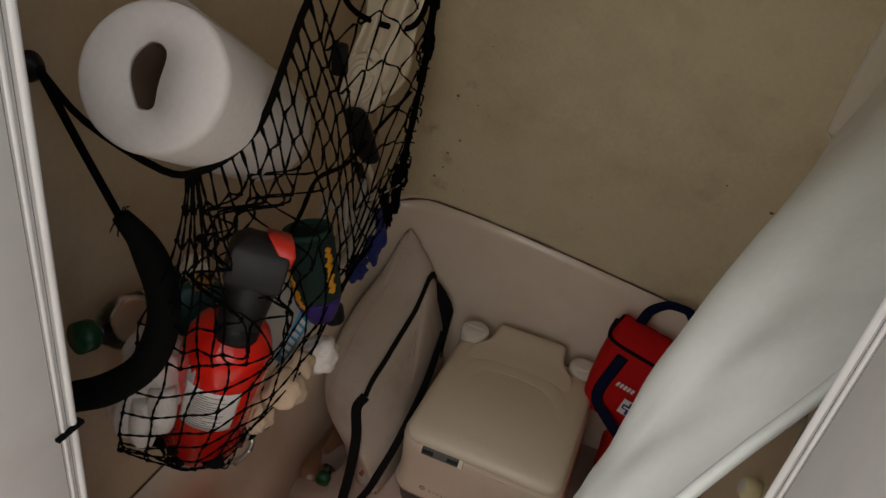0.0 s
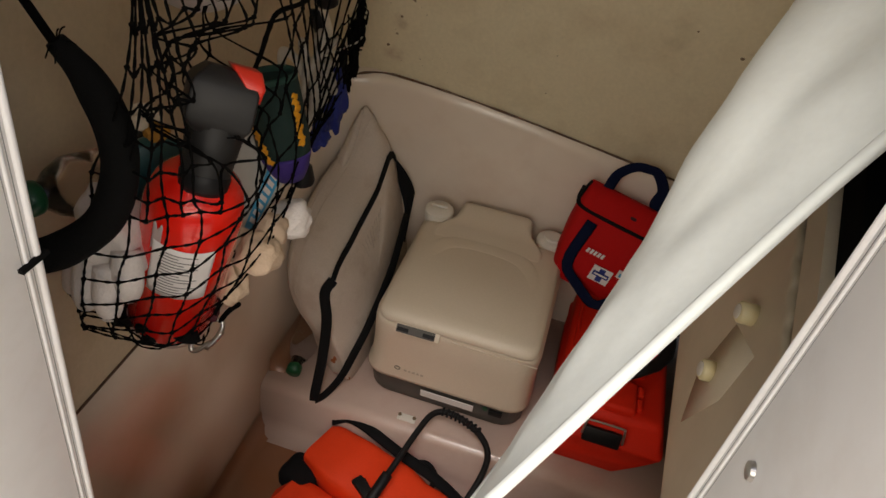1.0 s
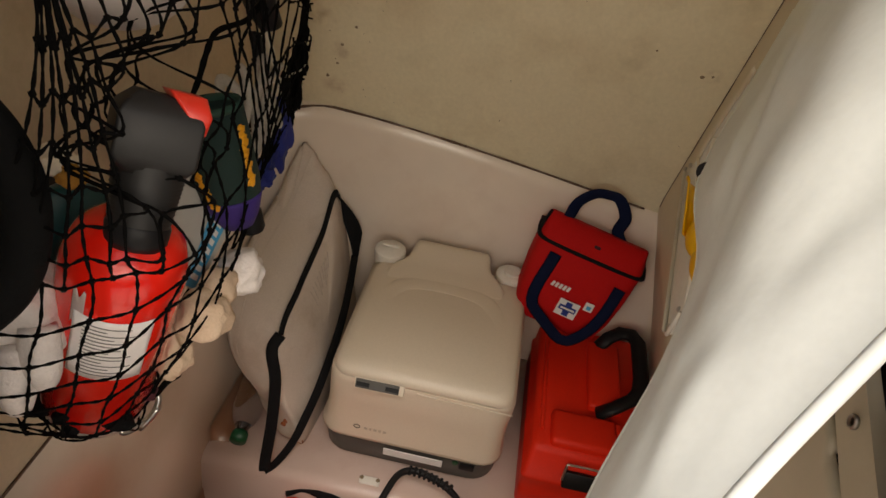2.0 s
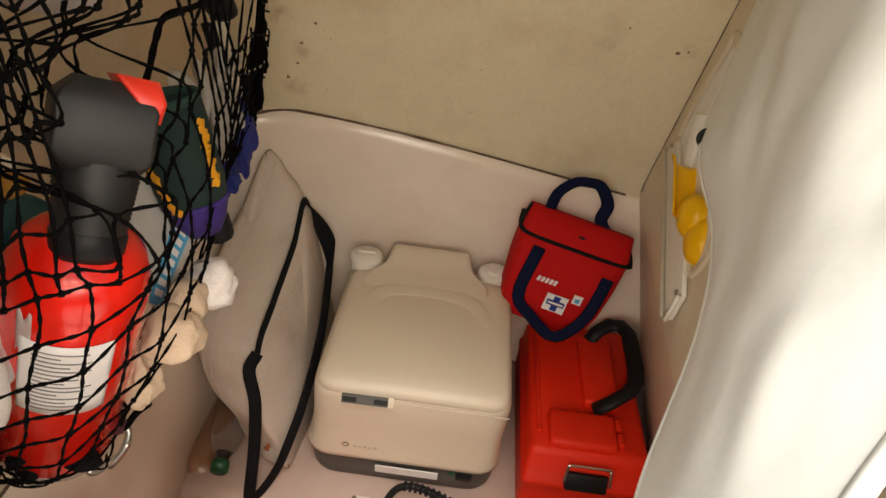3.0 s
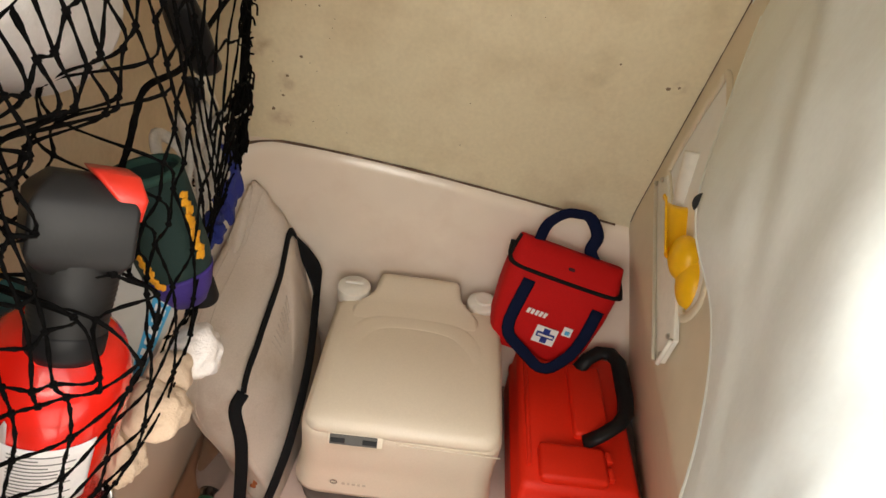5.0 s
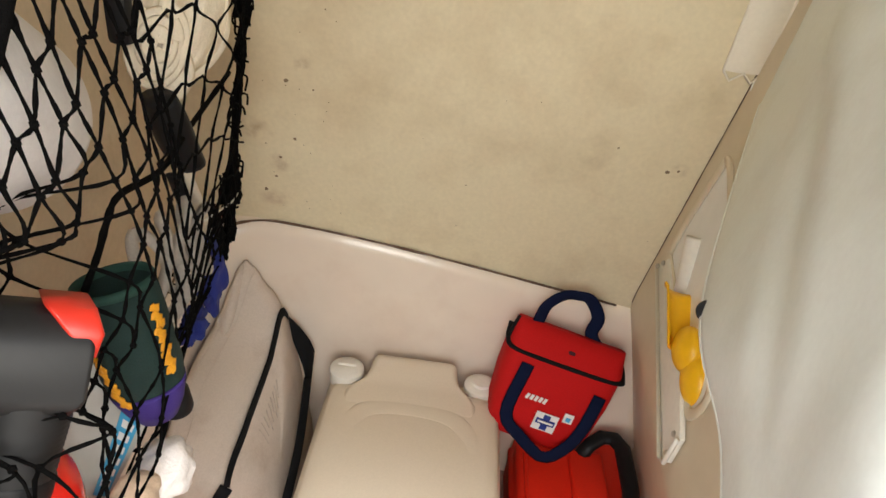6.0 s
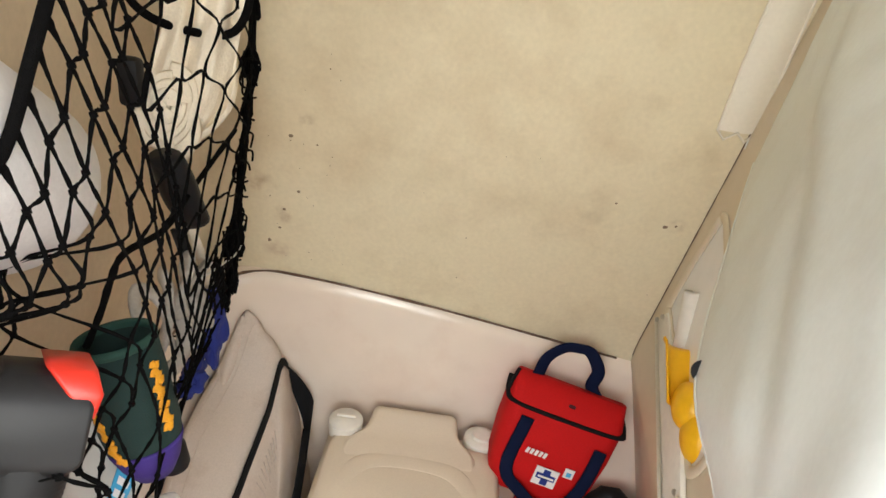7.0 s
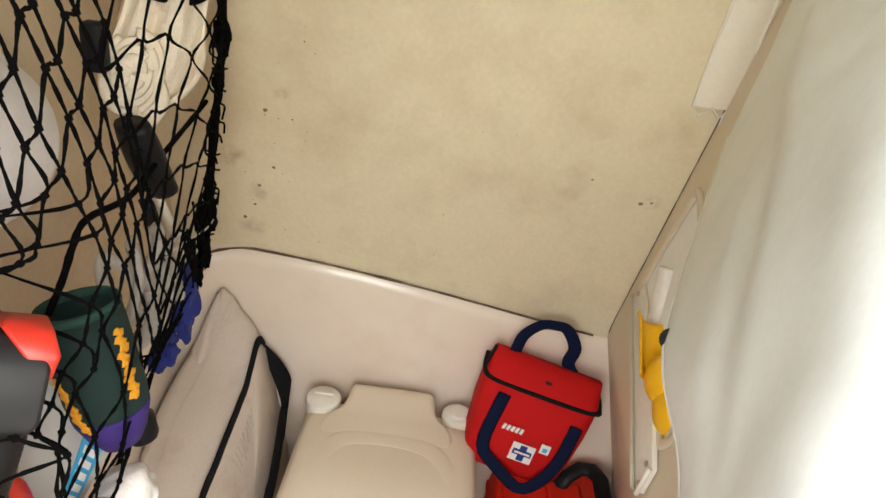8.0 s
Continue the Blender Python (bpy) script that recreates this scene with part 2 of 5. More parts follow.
def stand(o, up, facing):
    """The pose at o whose z is up and whose y leans towards facing."""
    z = Vector(up).normalized()
    y = Vector(facing)
    y = (y - z * y.dot(z)).normalized()
    x = y.cross(z)
    return Matrix.Translation(Vector(o)) @ Matrix((x, y, z)).transposed().to_4x4()


def structure(name, bm, mat, label, smooth=True):
    return tagged(part(name, bm, mat, None, "", smooth), label, "", "", "structure")


# ---- the shell of the locker ----
def back_y(z):
    """The leaning back wall."""
    return 0.412 - 0.24 * (z - 0.51)


def left_x(z):
    return -0.412 - 0.03 * (z - 0.42)


def right_x(y, z):
    """The side panel: flared below the rim, leaning out a little above it."""
    return 0.388 - 0.06 * (0.41 - y) + (0.27 * (0.46 - z) if z < 0.46 else 0.09 * max(0.0, z - 0.5))


def rim_z(x):
    """Height of the liner's back rim, rising to the rounded corner."""
    k = (0.39 - x) / 0.67
    return 0.463 + 0.125 * k - 0.022 * max(0.0, k) ** 4


liner = []
for i in range(14):
    k = i / 13
    y = -0.62 + 0.90 * k
    liner.append(((-0.388, y), (-0.400, y), 0.415 + 0.10 * max(0.0, (y + 0.25) / 0.53) ** 1.5, (-1, 0)))
for i in range(1, 10):
    a = math.radians(9 * i)
    k = i / 10
    tz = 0.515 + (rim_z(-0.28) - 0.515) * math.sin(a)
    ty = 0.28 + (back_y(tz) - 0.012 - 0.28) * math.sin(a)
    liner.append(((-0.28 - 0.108 * math.cos(a), 0.28 + 0.125 * math.sin(a)), (-0.28 - 0.12 * math.cos(a), ty), tz, (-math.cos(a), math.sin(a))))
for i in range(20):
    x = -0.28 + 0.76 * i / 19
    z = rim_z(min(x, 0.40))
    liner.append(((x, 0.405), (x, back_y(z) - 0.012), z, (0, 1)))
prof = []
for (fx, fy), (tx, ty), tz, (nx, ny) in liner:
    ring = []
    for k in range(9):
        z = -0.16 + (tz - 0.036 + 0.16) * k / 8
        e = max(0.0, z / tz)
        ring.append((fx + (tx - fx) * e, fy + (ty - fy) * e, z))
    for k in range(1, 6):
        a = math.radians(90 * k / 5)
        o = 0.026 * (1 - math.cos(a))
        ring.append((tx + nx * o, ty + ny * o, tz - 0.036 + 0.036 * math.sin(a)))
    ring.append((tx + nx * 0.06, ty + ny * 0.06, tz + 0.001))
    ring.append((tx + nx * 0.06, ty + ny * 0.06, -0.16))
    prof.append(ring)
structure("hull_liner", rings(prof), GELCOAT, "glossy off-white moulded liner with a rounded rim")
# dark caulk bead along the joint of liner and lining
bead = [Vector((tx + nx * 0.0098, ty + ny * 0.0098, tz - 0.0052)) for (fx, fy), (tx, ty), tz, (nx, ny) in liner if tx < 0.40]
structure("caulk_joint", tube(bead, 0.0030, 6, steps=0, taper=lambda t: 0.75 + 0.5 * noise.noise((t * 40, 3, 1))), CAULK, "dark mildewed caulk along the rim of the liner")

# rust-stained sole; its deep brown base also carries the footwell's low light
FLOOR_MAT = material("stained_dim_gelcoat", (0.27, 0.14, 0.085), 0.35, scale=9, grain=0.05, bump=0.02, stain=(0.34, 0.15, 0.06), stain_scale=3.5, stain_amount=0.8, patches=[((-0.34, -0.12, -0.12), 0.26, (0.26, 0.09, 0.03), 0.85)], coat=0.1)
# pinkish stained bench; its darker base also stands for the weaker light there
BENCH_MAT = material("pinkish_dim_gelcoat", (0.64, 0.485, 0.415), 0.25, scale=9, grain=0.06, bump=0.02, stain=(0.45, 0.26, 0.19), stain_scale=5, stain_amount=0.5, coat=0.2)
bench = rings([[(x, 0.47, -0.16), (x, 0.47, 0.0), (x, -0.020, 0.0), (x, -0.036, -0.004), (x, -0.046, -0.016), (x, -0.055, -0.095), (x, -0.068, -0.113), (x, -0.10, -0.122), (x, -0.10, -0.16)]
               for x in (-0.40, -0.2, 0.0, 0.2, 0.52)])
structure("bench", bench, BENCH_MAT, "glossy off-white moulded bench with a rounded front edge")
structure("floor", box(0.04, -0.30, -0.142, 0.98, 0.52, 0.04), FLOOR_MAT, "off-white footwell sole with rusty brown stains, coloured dark for low light")
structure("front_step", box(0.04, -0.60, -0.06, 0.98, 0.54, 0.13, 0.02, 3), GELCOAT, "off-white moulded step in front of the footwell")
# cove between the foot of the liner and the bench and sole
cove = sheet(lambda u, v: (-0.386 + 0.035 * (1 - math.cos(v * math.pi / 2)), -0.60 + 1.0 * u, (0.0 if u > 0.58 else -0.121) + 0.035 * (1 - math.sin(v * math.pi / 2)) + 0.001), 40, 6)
structure("cove", cove, FLOOR_MAT, "rounded off-white moulded foot of the liner, in the darkened sole colour")

zt = 1.50
wall_back = structure("wall_back", slab([(-0.47, back_y(0.42), 0.42), (0.62, back_y(0.42), 0.42), (0.62, back_y(zt), zt), (-0.47, back_y(zt), zt)], 0.02), LINING,
                      "cream vinyl lined wall leaning inwards with mildew stains", False)
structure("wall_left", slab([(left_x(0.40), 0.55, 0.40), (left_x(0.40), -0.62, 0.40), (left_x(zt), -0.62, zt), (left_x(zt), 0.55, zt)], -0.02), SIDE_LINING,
          "cream vinyl lined side wall with mildew stains, coloured darker for net shade", False)


OPENING = [(0.278, 0.826), (0.250, 0.824), (0.150, 0.765), (0.070, 0.70), (0.020, 0.640), (0.005, 0.608), (0.028, 0.568), (0.071, 0.577), (0.200, 0.605), (0.320, 0.628), (0.335, 0.645), (0.312, 0.735)]


def shelf_z(y):
    """Top edge of the panel beside the doorway, under a dark open shelf."""
    return 0.755 + 0.30 * (y + 0.33)


def inside(y, z, poly):
    hit = False
    for (y0, z0), (y1, z1) in zip(poly, poly[1:] + poly[:1]):
        if (z0 > z) != (z1 > z) and y < (y1 - y0) * (z - z0) / (z1 - z0) + y0:
            hit = not hit
    return hit


bm = bmesh.new()
NYC, NZC = 104, 130
grid = {}
for i in range(NYC):
    for j in range(NZC):
        y, z = -0.62 + 1.12 * (i + 0.5) / NYC, -0.16 + 1.66 * (j + 0.5) / NZC
        if inside(y, z, OPENING) or (y < 0.06 and z > shelf_z(y)):
            continue
        quad = []
        for a, b in ((i, j), (i + 1, j), (i + 1, j + 1), (i, j + 1)):
            if (a, b) not in grid:
                yy, zz = -0.62 + 1.12 * a / NYC, -0.16 + 1.66 * b / NZC
                if yy < 0.06:
                    zz = min(zz, shelf_z(yy) + 0.002)
                grid[a, b] = bm.verts.new((right_x(yy, zz), yy, zz))
            quad.append(grid[a, b])
        if len({tuple(v.co) for v in quad}) == 4:
            bm.faces.new(quad)
wall_right = structure("wall_right", bm, PANEL, "cream painted side panel with an oval cut-out")
bm2 = wall_right.modifiers.new("thickness", "SOLIDIFY")
bm2.thickness, bm2.offset = 0.012, 1.0
rim = [Vector((right_x(y, z) - 0.001, y, z)) for y, z in OPENING]
part("opening_rim", tube(rim + rim[:1], 0.0085, 8, 0.45, up=(1, 0, 0), steps=4), PANEL, wall_right, "rounded lip of the cut-out")


def shelf_strip(z0, z1, dx):
    def fn(u, v):
        y = -0.62 + 0.66 * u
        z = shelf_z(y) + z0 + (z1 - z0) * v
        return (right_x(y, z) + dx, y, z)
    return fn


structure("shelf_gap", sheet(shelf_strip(-0.004, 0.008, 0.008), 10, 1, -0.01), DARK, "dark joint under the shelf rail", False)
structure("shelf_rail", sheet(shelf_strip(0.006, 0.048, 0.003), 10, 2, -0.015), PANEL, "cream shelf rail over the side panel", False)
# strip painted black where the open shelf lies unlit
structure("shelf_edge", sheet(shelf_strip(0.048, 0.088, 0.016), 10, 2, -0.02), DARK, "edge of the open shelf, blackened for its unlit void", False)
structure("pocket_back", sheet(lambda u, v: (right_x(-0.05 + 0.41 * u, 0.5 + 0.36 * v) + 0.002, -0.05 + 0.41 * u, 0.5 + 0.36 * v), 8, 8, -0.006), material("white_liner", (0.86, 0.85, 0.82), 0.5, scale=30, grain=0.03), "white inside of the side pocket")
# added black panels that stand in for the unlit void
structure("void_back", box(0.60, 0.075, 1.18, 0.36, 0.015, 0.66), DARK, "added black panel that keeps the shelf's void dark")
structure("void_board", box(0.58, -0.28, 0.80, 0.36, 0.66, 0.015), DARK, "added black board under the shelf's void")
structure("void_side", box(0.78, -0.10, 0.67, 0.03, 1.10, 1.7), DARK, "added black side that closes the shelf's void")
# added ceiling, out of view; its front edge sets how deep daylight falls
structure("ceiling", box(0.15, -0.135, zt + 0.01, 1.28, 0.83, 0.02), LINING, "unseen cream ceiling added over the locker, sized to shape the light")
seam = []
for k in range(24):
    z = 0.475 + 0.47 * k / 23
    y = back_y(z) - 0.0015
    seam.append(Vector((right_x(y, z) - 0.001, y, z)))
structure("corner_seam", tube(seam, 0.0010, 6, steps=0, taper=lambda t: 0.8 + 0.6 * noise.noise((t * 30, 5, 2))), CAULK, "dark mildewed seam in the corner of the lining")
# front bulkhead with the doorway, its jambs and the cockpit outside
structure("wall_front_left", box(-0.352, -0.635, 0.67, 0.19, 0.05, 1.7), TRIM, "white front bulkhead beside the doorway")
structure("wall_front_right", box(0.56, -0.625, 0.67, 0.46, 0.05, 1.7), TRIM, "white front bulkhead beside the doorway")
# unseen sill, added to keep low daylight off the bench and footwell
structure("light_block_sill", box(0.038, -0.638, 0.12, 0.588, 0.05, 0.56, 0.008, 2), TRIM, "unseen white sill added below the doorway to block low light")
structure("cockpit_sole", box(0.05, -2.2, -0.20, 3.0, 3.1, 0.05), GELCOAT, "off-white cockpit sole outside the doorway")


def leaned(bm, lean):
    for v in bm.verts:
        v.co.x += lean * (v.co.z - 0.92)
    return bm


def jamb(name, x, y, side, lean=0.0, wide=0.08):
    """A door jamb: reveal, rounded nose and two beads; side is the way to the wall."""
    ob = structure(name, leaned(box(x + side * wide / 2, y - 0.055, 0.67, wide, 0.11, 1.7, 0.003, 2), lean), TRIM, "white moulded door jamb with beaded edge")
    for d, r in ((0.003, 0.0030), (0.0115, 0.0020)):
        part("bead", leaned(tube([(x + side * 0.001, y - d, -0.1), (x + side * 0.001, y - d, 0.6), (x + side * 0.001, y - d, 1.5)], r, 8, steps=1), lean), TRIM, ob)
    # thin grey lines draw the shadow in the grooves between the beads
    for d in (0.0082, 0.0150):
        part("groove", leaned(tube([(x + side * 0.0002, y - d, -0.1), (x + side * 0.0002, y - d, 0.6), (x + side * 0.0002, y - d, 1.5)], 0.0004, 5, steps=1), lean), INK, ob, "grey line drawn for the groove's shadow")
    return ob


left_jamb = jamb("door_jamb", -0.169, -0.606, -1, 0.14, 0.16)
part("joint_gap", box(-0.170, -0.614, 0.907, 0.006, 0.022, 0.003), DARK, left_jamb, "dark joint gap")
right_jamb = jamb("door_jamb", 0.247, -0.589, 1)
for z in (0.936, 0.78):
    part("screw", lathe([(0.0001, 0.0), (0.0052, 0.0), (0.0046, 0.0022), (0.0001, 0.003)], 16, axis((0.2468, -0.627, z), (0.23, -0.627, z))), STEEL, right_jamb, "countersunk steel screw")


# mildew spots and scratches on the back wall
def wall_spot(x, z, r, n=9):
    bm = bmesh.new()
    vs = []
    for k in range(n):
        a = 2 * math.pi * k / n
        q = r * (0.6 + 0.5 * random.random())
        zz = z + q * math.sin(a)
        vs.append(bm.verts.new((x + q * math.cos(a), back_y(zz) - 0.0008, zz)))
    bm.faces.new(vs)
    return bm


spots = []
for x, z, r in ((-0.241, 0.84, 0.004), (-0.234, 0.739, 0.003), (0.356, 0.768, 0.004), (0.372, 0.772, 0.0025), (-0.29, 0.63, 0.004), (-0.27, 0.66, 0.003), (-0.26, 0.70, 0.003), (-0.20, 0.83, 0.002), (0.27, 0.80, 0.002)):
    spots.append(wall_spot(x, z, r))
for k in range(22):
    spots.append(wall_spot(random.uniform(-0.31, -0.17), random.uniform(0.58, 0.98), random.uniform(0.0005, 0.0016), 6))
for k in range(10):
    spots.append(wall_spot(random.uniform(-0.2, 0.38), random.uniform(0.56, 1.0), random.uniform(0.0006, 0.0014), 6))
part("mildew_spots", join(*spots), MILDEW, wall_back, "", False)


# ---- curtain ----
CURTAIN_E = [(0.122, -0.625, 0.815), (0.155, -0.515, 0.790), (0.206, -0.40, 0.813), (0.243, -0.282, 0.820), (0.258, -0.150, 0.835), (0.338, 0.06, 0.862), (0.432, 0.285, 0.935), (0.444, 0.275, 1.06), (0.45, 0.22, 1.30)]
CURTAIN_F = [(0.128, -0.635, 0.835), (0.140, -0.590, 0.862), (0.162, -0.530, 0.908), (0.184, -0.482, 0.955), (0.208, -0.434, 1.03), (0.262, -0.29, 1.09), (0.325, -0.10, 1.13), (0.37, 0.02, 1.20), (0.41, 0.10, 1.34)]
CURTAIN_H = [(0.130, -0.645, 0.858), (0.156, -0.622, 0.902), (0.186, -0.590, 0.945), (0.236, -0.546, 1.030), (0.29, -0.50, 1.12), (0.36, -0.38, 1.22), (0.41, -0.22, 1.30), (0.44, -0.08, 1.38), (0.46, 0.05, 1.44)]
PE, PF, PH = smooth_path(CURTAIN_E, 8), smooth_path(CURTAIN_F, 8), smooth_path(CURTAIN_H, 8)


def along(path, u):
    k = min(int(u * (len(path) - 1)), len(path) - 2)
    return path[k].lerp(path[k + 1], u * (len(path) - 1) - k)


def curtain_fold(u, v):
    """Two flat falls that meet in a ridge, half bellied."""
    e, f, h = along(PE, u), along(PF, u), along(PH, u)
    m = 0.58
    flat = e.lerp(f, v / m) if v < m else f.lerp(h, (v - m) / (1 - m))
    belly = e * ((v - m) * (v - 1) / m) + f * (v * (v - 1) / (m * (m - 1))) + h * (v * (v - m) / (1 - m))
    return flat.lerp(belly, 0.25)


def curtain_point(u, v):
    """From the free edge (v 0) over the softened ridge to the hem (v 1)."""
    w = 0.11 * min(1.0, 4 * v, 4 * (1 - v))
    p = sum((curtain_fold(u, min(1, max(0, v + w * k))) for k in (-1, -0.5, 0, 0.5, 1)), Vector()) / 5
    s = min(1.0, 3 * u) * math.sin(math.pi * min(1, v * 1.02))
    drape = 0.55 + 0.45 * min(1.0, max(0.0, (u - 0.25) * 4))
    rip = 0.004 * math.sin(8 * v + 6 * u) * s + 0.004 * math.sin(21 * v - 11 * u + 1) * s * u + 0.005 * noise.noise((5 * u, 6 * v, 2)) * s + 0.004 * noise.noise((19 * u, 8 * v, 5)) * s
    crease = 0.010 * max(0.0, 1 - abs(v - 0.30 - 0.35 * (u - 0.5)) * 14) * min(1.0, max(0.0, 4 * (u - 0.35)))
    return p + Vector((-1, -0.3, 0.3)) * drape * (rip - crease)


curtain = thing("curtain", pose(0, 0, 0), "white vinyl curtain pulled aside, with stitched hems and a grommet", "curtain")
part("curtain_sheet", sheet(curtain_point, 96, 48, 0.0015), VINYL, curtain)
part("edge_hem", tube([curtain_point(k / 60, 0.0) for k in range(61)], 0.0028, 6, steps=0), VINYL, curtain, "stitched vinyl edge")
part("lower_hem", tube([curtain_point(k / 60, 1.0) for k in range(61)], 0.0040, 6, steps=0), VINYL, curtain, "thick rolled hem")
part("stitching", tube([curtain_point(k / 60, 0.035) + Vector((-0.0008, -0.001, 0.001)) for k in range(61)], 0.0007, 5, steps=0), material("beige_thread", (0.42, 0.38, 0.3), 0.9), curtain)
tab = Vector((0.258, -0.150, 0.835))
part("grommet", lathe([(0.004, -0.001), (0.009, -0.001), (0.010, 0.0005), (0.009, 0.002), (0.004, 0.002)], 18, axis(tab + Vector((0.004, 0.004, 0.006)), tab + Vector((-0.05, -0.06, 0.06)))), BLACK, curtain, "dark worn grommet")
tip = curtain_point(0, 0.4)
part("frayed_tie", join(tube([tip, tip + Vector((-0.004, 0.012, -0.018)), tip + Vector((-0.012, 0.018, -0.040))], 0.0035, 6), tube([tip, tip + Vector((-0.006, 0.002, -0.02)), tip + Vector((-0.02, 0.004, -0.034))], 0.002, 6)), VINYL, curtain, "frayed tie end")


def flap_point(u, v):
    z = 0.944 + 0.42 * v
    return (0.374 + 0.052 * u, back_y(z) - 0.003 - 0.006 * math.sin(math.pi * u), z)


FLAP = material("cream_vinyl", (0.82, 0.77, 0.65), 0.5, scale=160, grain=0.04, bump=0.06)
part("wall_flap", sheet(flap_point, 8, 24, 0.0012), FLAP, curtain, "hemmed flap fixed to the wall")
part("flap_hem", tube([flap_point(0, 1), flap_point(0, 0.5), flap_point(0, 0), flap_point(0.5, 0), flap_point(1, 0), flap_point(1, 0.5), flap_point(1, 1)], 0.0022, 6, steps=2), FLAP, curtain)
part("flap_tie", tube([(0.424, 0.303, 0.944), (0.420, 0.306, 0.925), (0.427, 0.300, 0.905), (0.437, 0.285, 0.88)], 0.0016, 6), VINYL, curtain)


# ---- portable toilet ----
def rrect(x0, x1, y0, y1, z, r, n=5):
    out = []
    for cx, cy, a0 in ((x1 - r, y1 - r, 0), (x0 + r, y1 - r, 90), (x0 + r, y0 + r, 180), (x1 - r, y0 + r, 270)):
        for k in range(n + 1):
            a = math.radians(a0 + 90 * k / n)
            out.append((cx + r * math.cos(a), cy + r * math.sin(a), z))
    return out


def build_toilet():
    t = thing("portable_toilet", pose(0.0, 0.0, 0.001), "cream portable toilet with dark grey waste tank on the bench", "toilet")
    part("waste_tank", rings([rrect(-0.165, 0.163, 0.046, 0.375, 0.0, 0.05), rrect(-0.173, 0.170, 0.036, 0.38, 0.008, 0.05), rrect(-0.176, 0.173, 0.030, 0.384, 0.06, 0.05), rrect(-0.172, 0.170, 0.034, 0.38, 0.076, 0.05)]), GREY, t, "dark grey lower tank")
    body = rings([rrect(-0.172, 0.172, 0.028, 0.384, 0.074, 0.045), rrect(-0.179, 0.177, 0.019, 0.388, 0.078, 0.045), rrect(-0.179, 0.177, 0.018, 0.388, 0.088, 0.045), rrect(-0.172, 0.172, 0.020, 0.382, 0.097, 0.042),
                  rrect(-0.164, 0.171, 0.010, 0.372, 0.18, 0.040), rrect(-0.160, 0.172, 0.001, 0.362, 0.248, 0.036), rrect(-0.158, 0.170, 0.003, 0.358, 0.262, 0.034), rrect(-0.150, 0.162, 0.012, 0.35, 0.272, 0.03)])
    b = part("body", body, CREAM, t)
    lid = rings([rrect(-0.152, 0.166, 0.002, 0.318, 0.262, 0.03), rrect(-0.153, 0.167, -0.001, 0.320, 0.268, 0.03), rrect(-0.151, 0.164, 0.003, 0.318, 0.280, 0.032), rrect(-0.144, 0.156, 0.014, 0.310, 0.286, 0.04), rrect(-0.126, 0.138, 0.035, 0.295, 0.2885, 0.05)])
    top = part("lid", lid, CREAM, t, "cream lid with a soft raised arch")
    arch = [(-0.108, 0.150, 0.2862), (-0.100, 0.205, 0.2872), (-0.070, 0.246, 0.2880), (0.0, 0.258, 0.2882), (0.075, 0.246, 0.2880), (0.112, 0.205, 0.2872), (0.122, 0.150, 0.2862)]
    part("raised_arch", tube(arch, 0.020, 10, 0.10, steps=6), CREAM, top)
    loops = []
    for y, w, z in ((0.240, 0.124, 0.2868), (0.262, 0.126, 0.2893), (0.285, 0.123, 0.2920), (0.300, 0.113, 0.2950), (0.312, 0.098, 0.2985), (0.324, 0.088, 0.3025), (0.338, 0.083, 0.307), (0.352, 0.081, 0.311), (0.364, 0.079, 0.3135), (0.370, 0.078, 0.310)):
        loops.append([(-w - 0.004, y, 0.255), (-w - 0.001, y, z - 0.009), (-w + 0.004, y, z - 0.002), (-w + 0.012, y, z), (w - 0.012, y, z), (w - 0.004, y, z - 0.002), (w + 0.001, y, z - 0.009), (w + 0.004, y, 0.255)])
    part("rear_tank_top", rings(loops), CREAM, t)
    part("seam", tube([(0.0, -0.0010, 0.2585), (0.03, -0.0012, 0.257), (0.168, -0.0006, 0.2555)], 0.0016, 6), CREAM, b)
    for x, y, h in ((-0.128, 0.333, 0.296), (0.130, 0.345, 0.287)):
        cap = part("cap", lathe([(0.0001, -0.03), (0.031, -0.03), (0.033, -0.006), (0.032, 0.002), (0.027, 0.006), (0.0001, 0.007)], 28, pose(x, y, h)), WHITE, t, "round off-white screw cap")
        part("grip", box(0, 0, 0.011, 0.036 if x < 0 else 0.026, 0.006 if x < 0 else 0.026, 0.006, 0.0025, 2, pose(x, y, h)) if x < 0 else lathe([(0.0001, 0.006), (0.018, 0.006), (0.017, 0.012), (0.0001, 0.0125)], 24, pose(x, y, h)), WHITE, cap)
    m = pose(-0.066, -0.0035, 0.2590, -34, 0, 1)
    plate = part("indicator", box(0.001, 0, 0, 0.088, 0.006, 0.020, 0.002, 2, m), CREAM, t)
    part("indicator_window", box(-0.002, -0.0035, 0, 0.076, 0.003, 0.016, 0.001, 1, m), GREY, plate, "dark grey level window")
    for x in (-0.027, 0.024):
        part("indicator_bar", box(x, -0.0052, -0.001, 0.023, 0.002, 0.008, 0.0008, 1, m), BLACK, plate)
    ring = tube([(-0.102 + 0.0058 * math.cos(a), 0.0160 - 0.001 * math.sin(a), 0.116 + 0.0058 * math.sin(a)) for a in [2 * math.pi * k / 14 for k in range(15)]], 0.0010, 6, steps=2)
    part("logo_ring", ring, LOGO_GREY, t, "small printed ring")
    for k, w in enumerate((0.006, 0.004, 0.006, 0.005, 0.006)):
        part("printed_bar", box(-0.085 + 0.009 * k, 0.0166, 0.1135, w, 0.001, 0.005), material("faint_print", (0.52, 0.44, 0.34), 0.5) if k == 0 else bpy.data.materials["faint_print"], t)
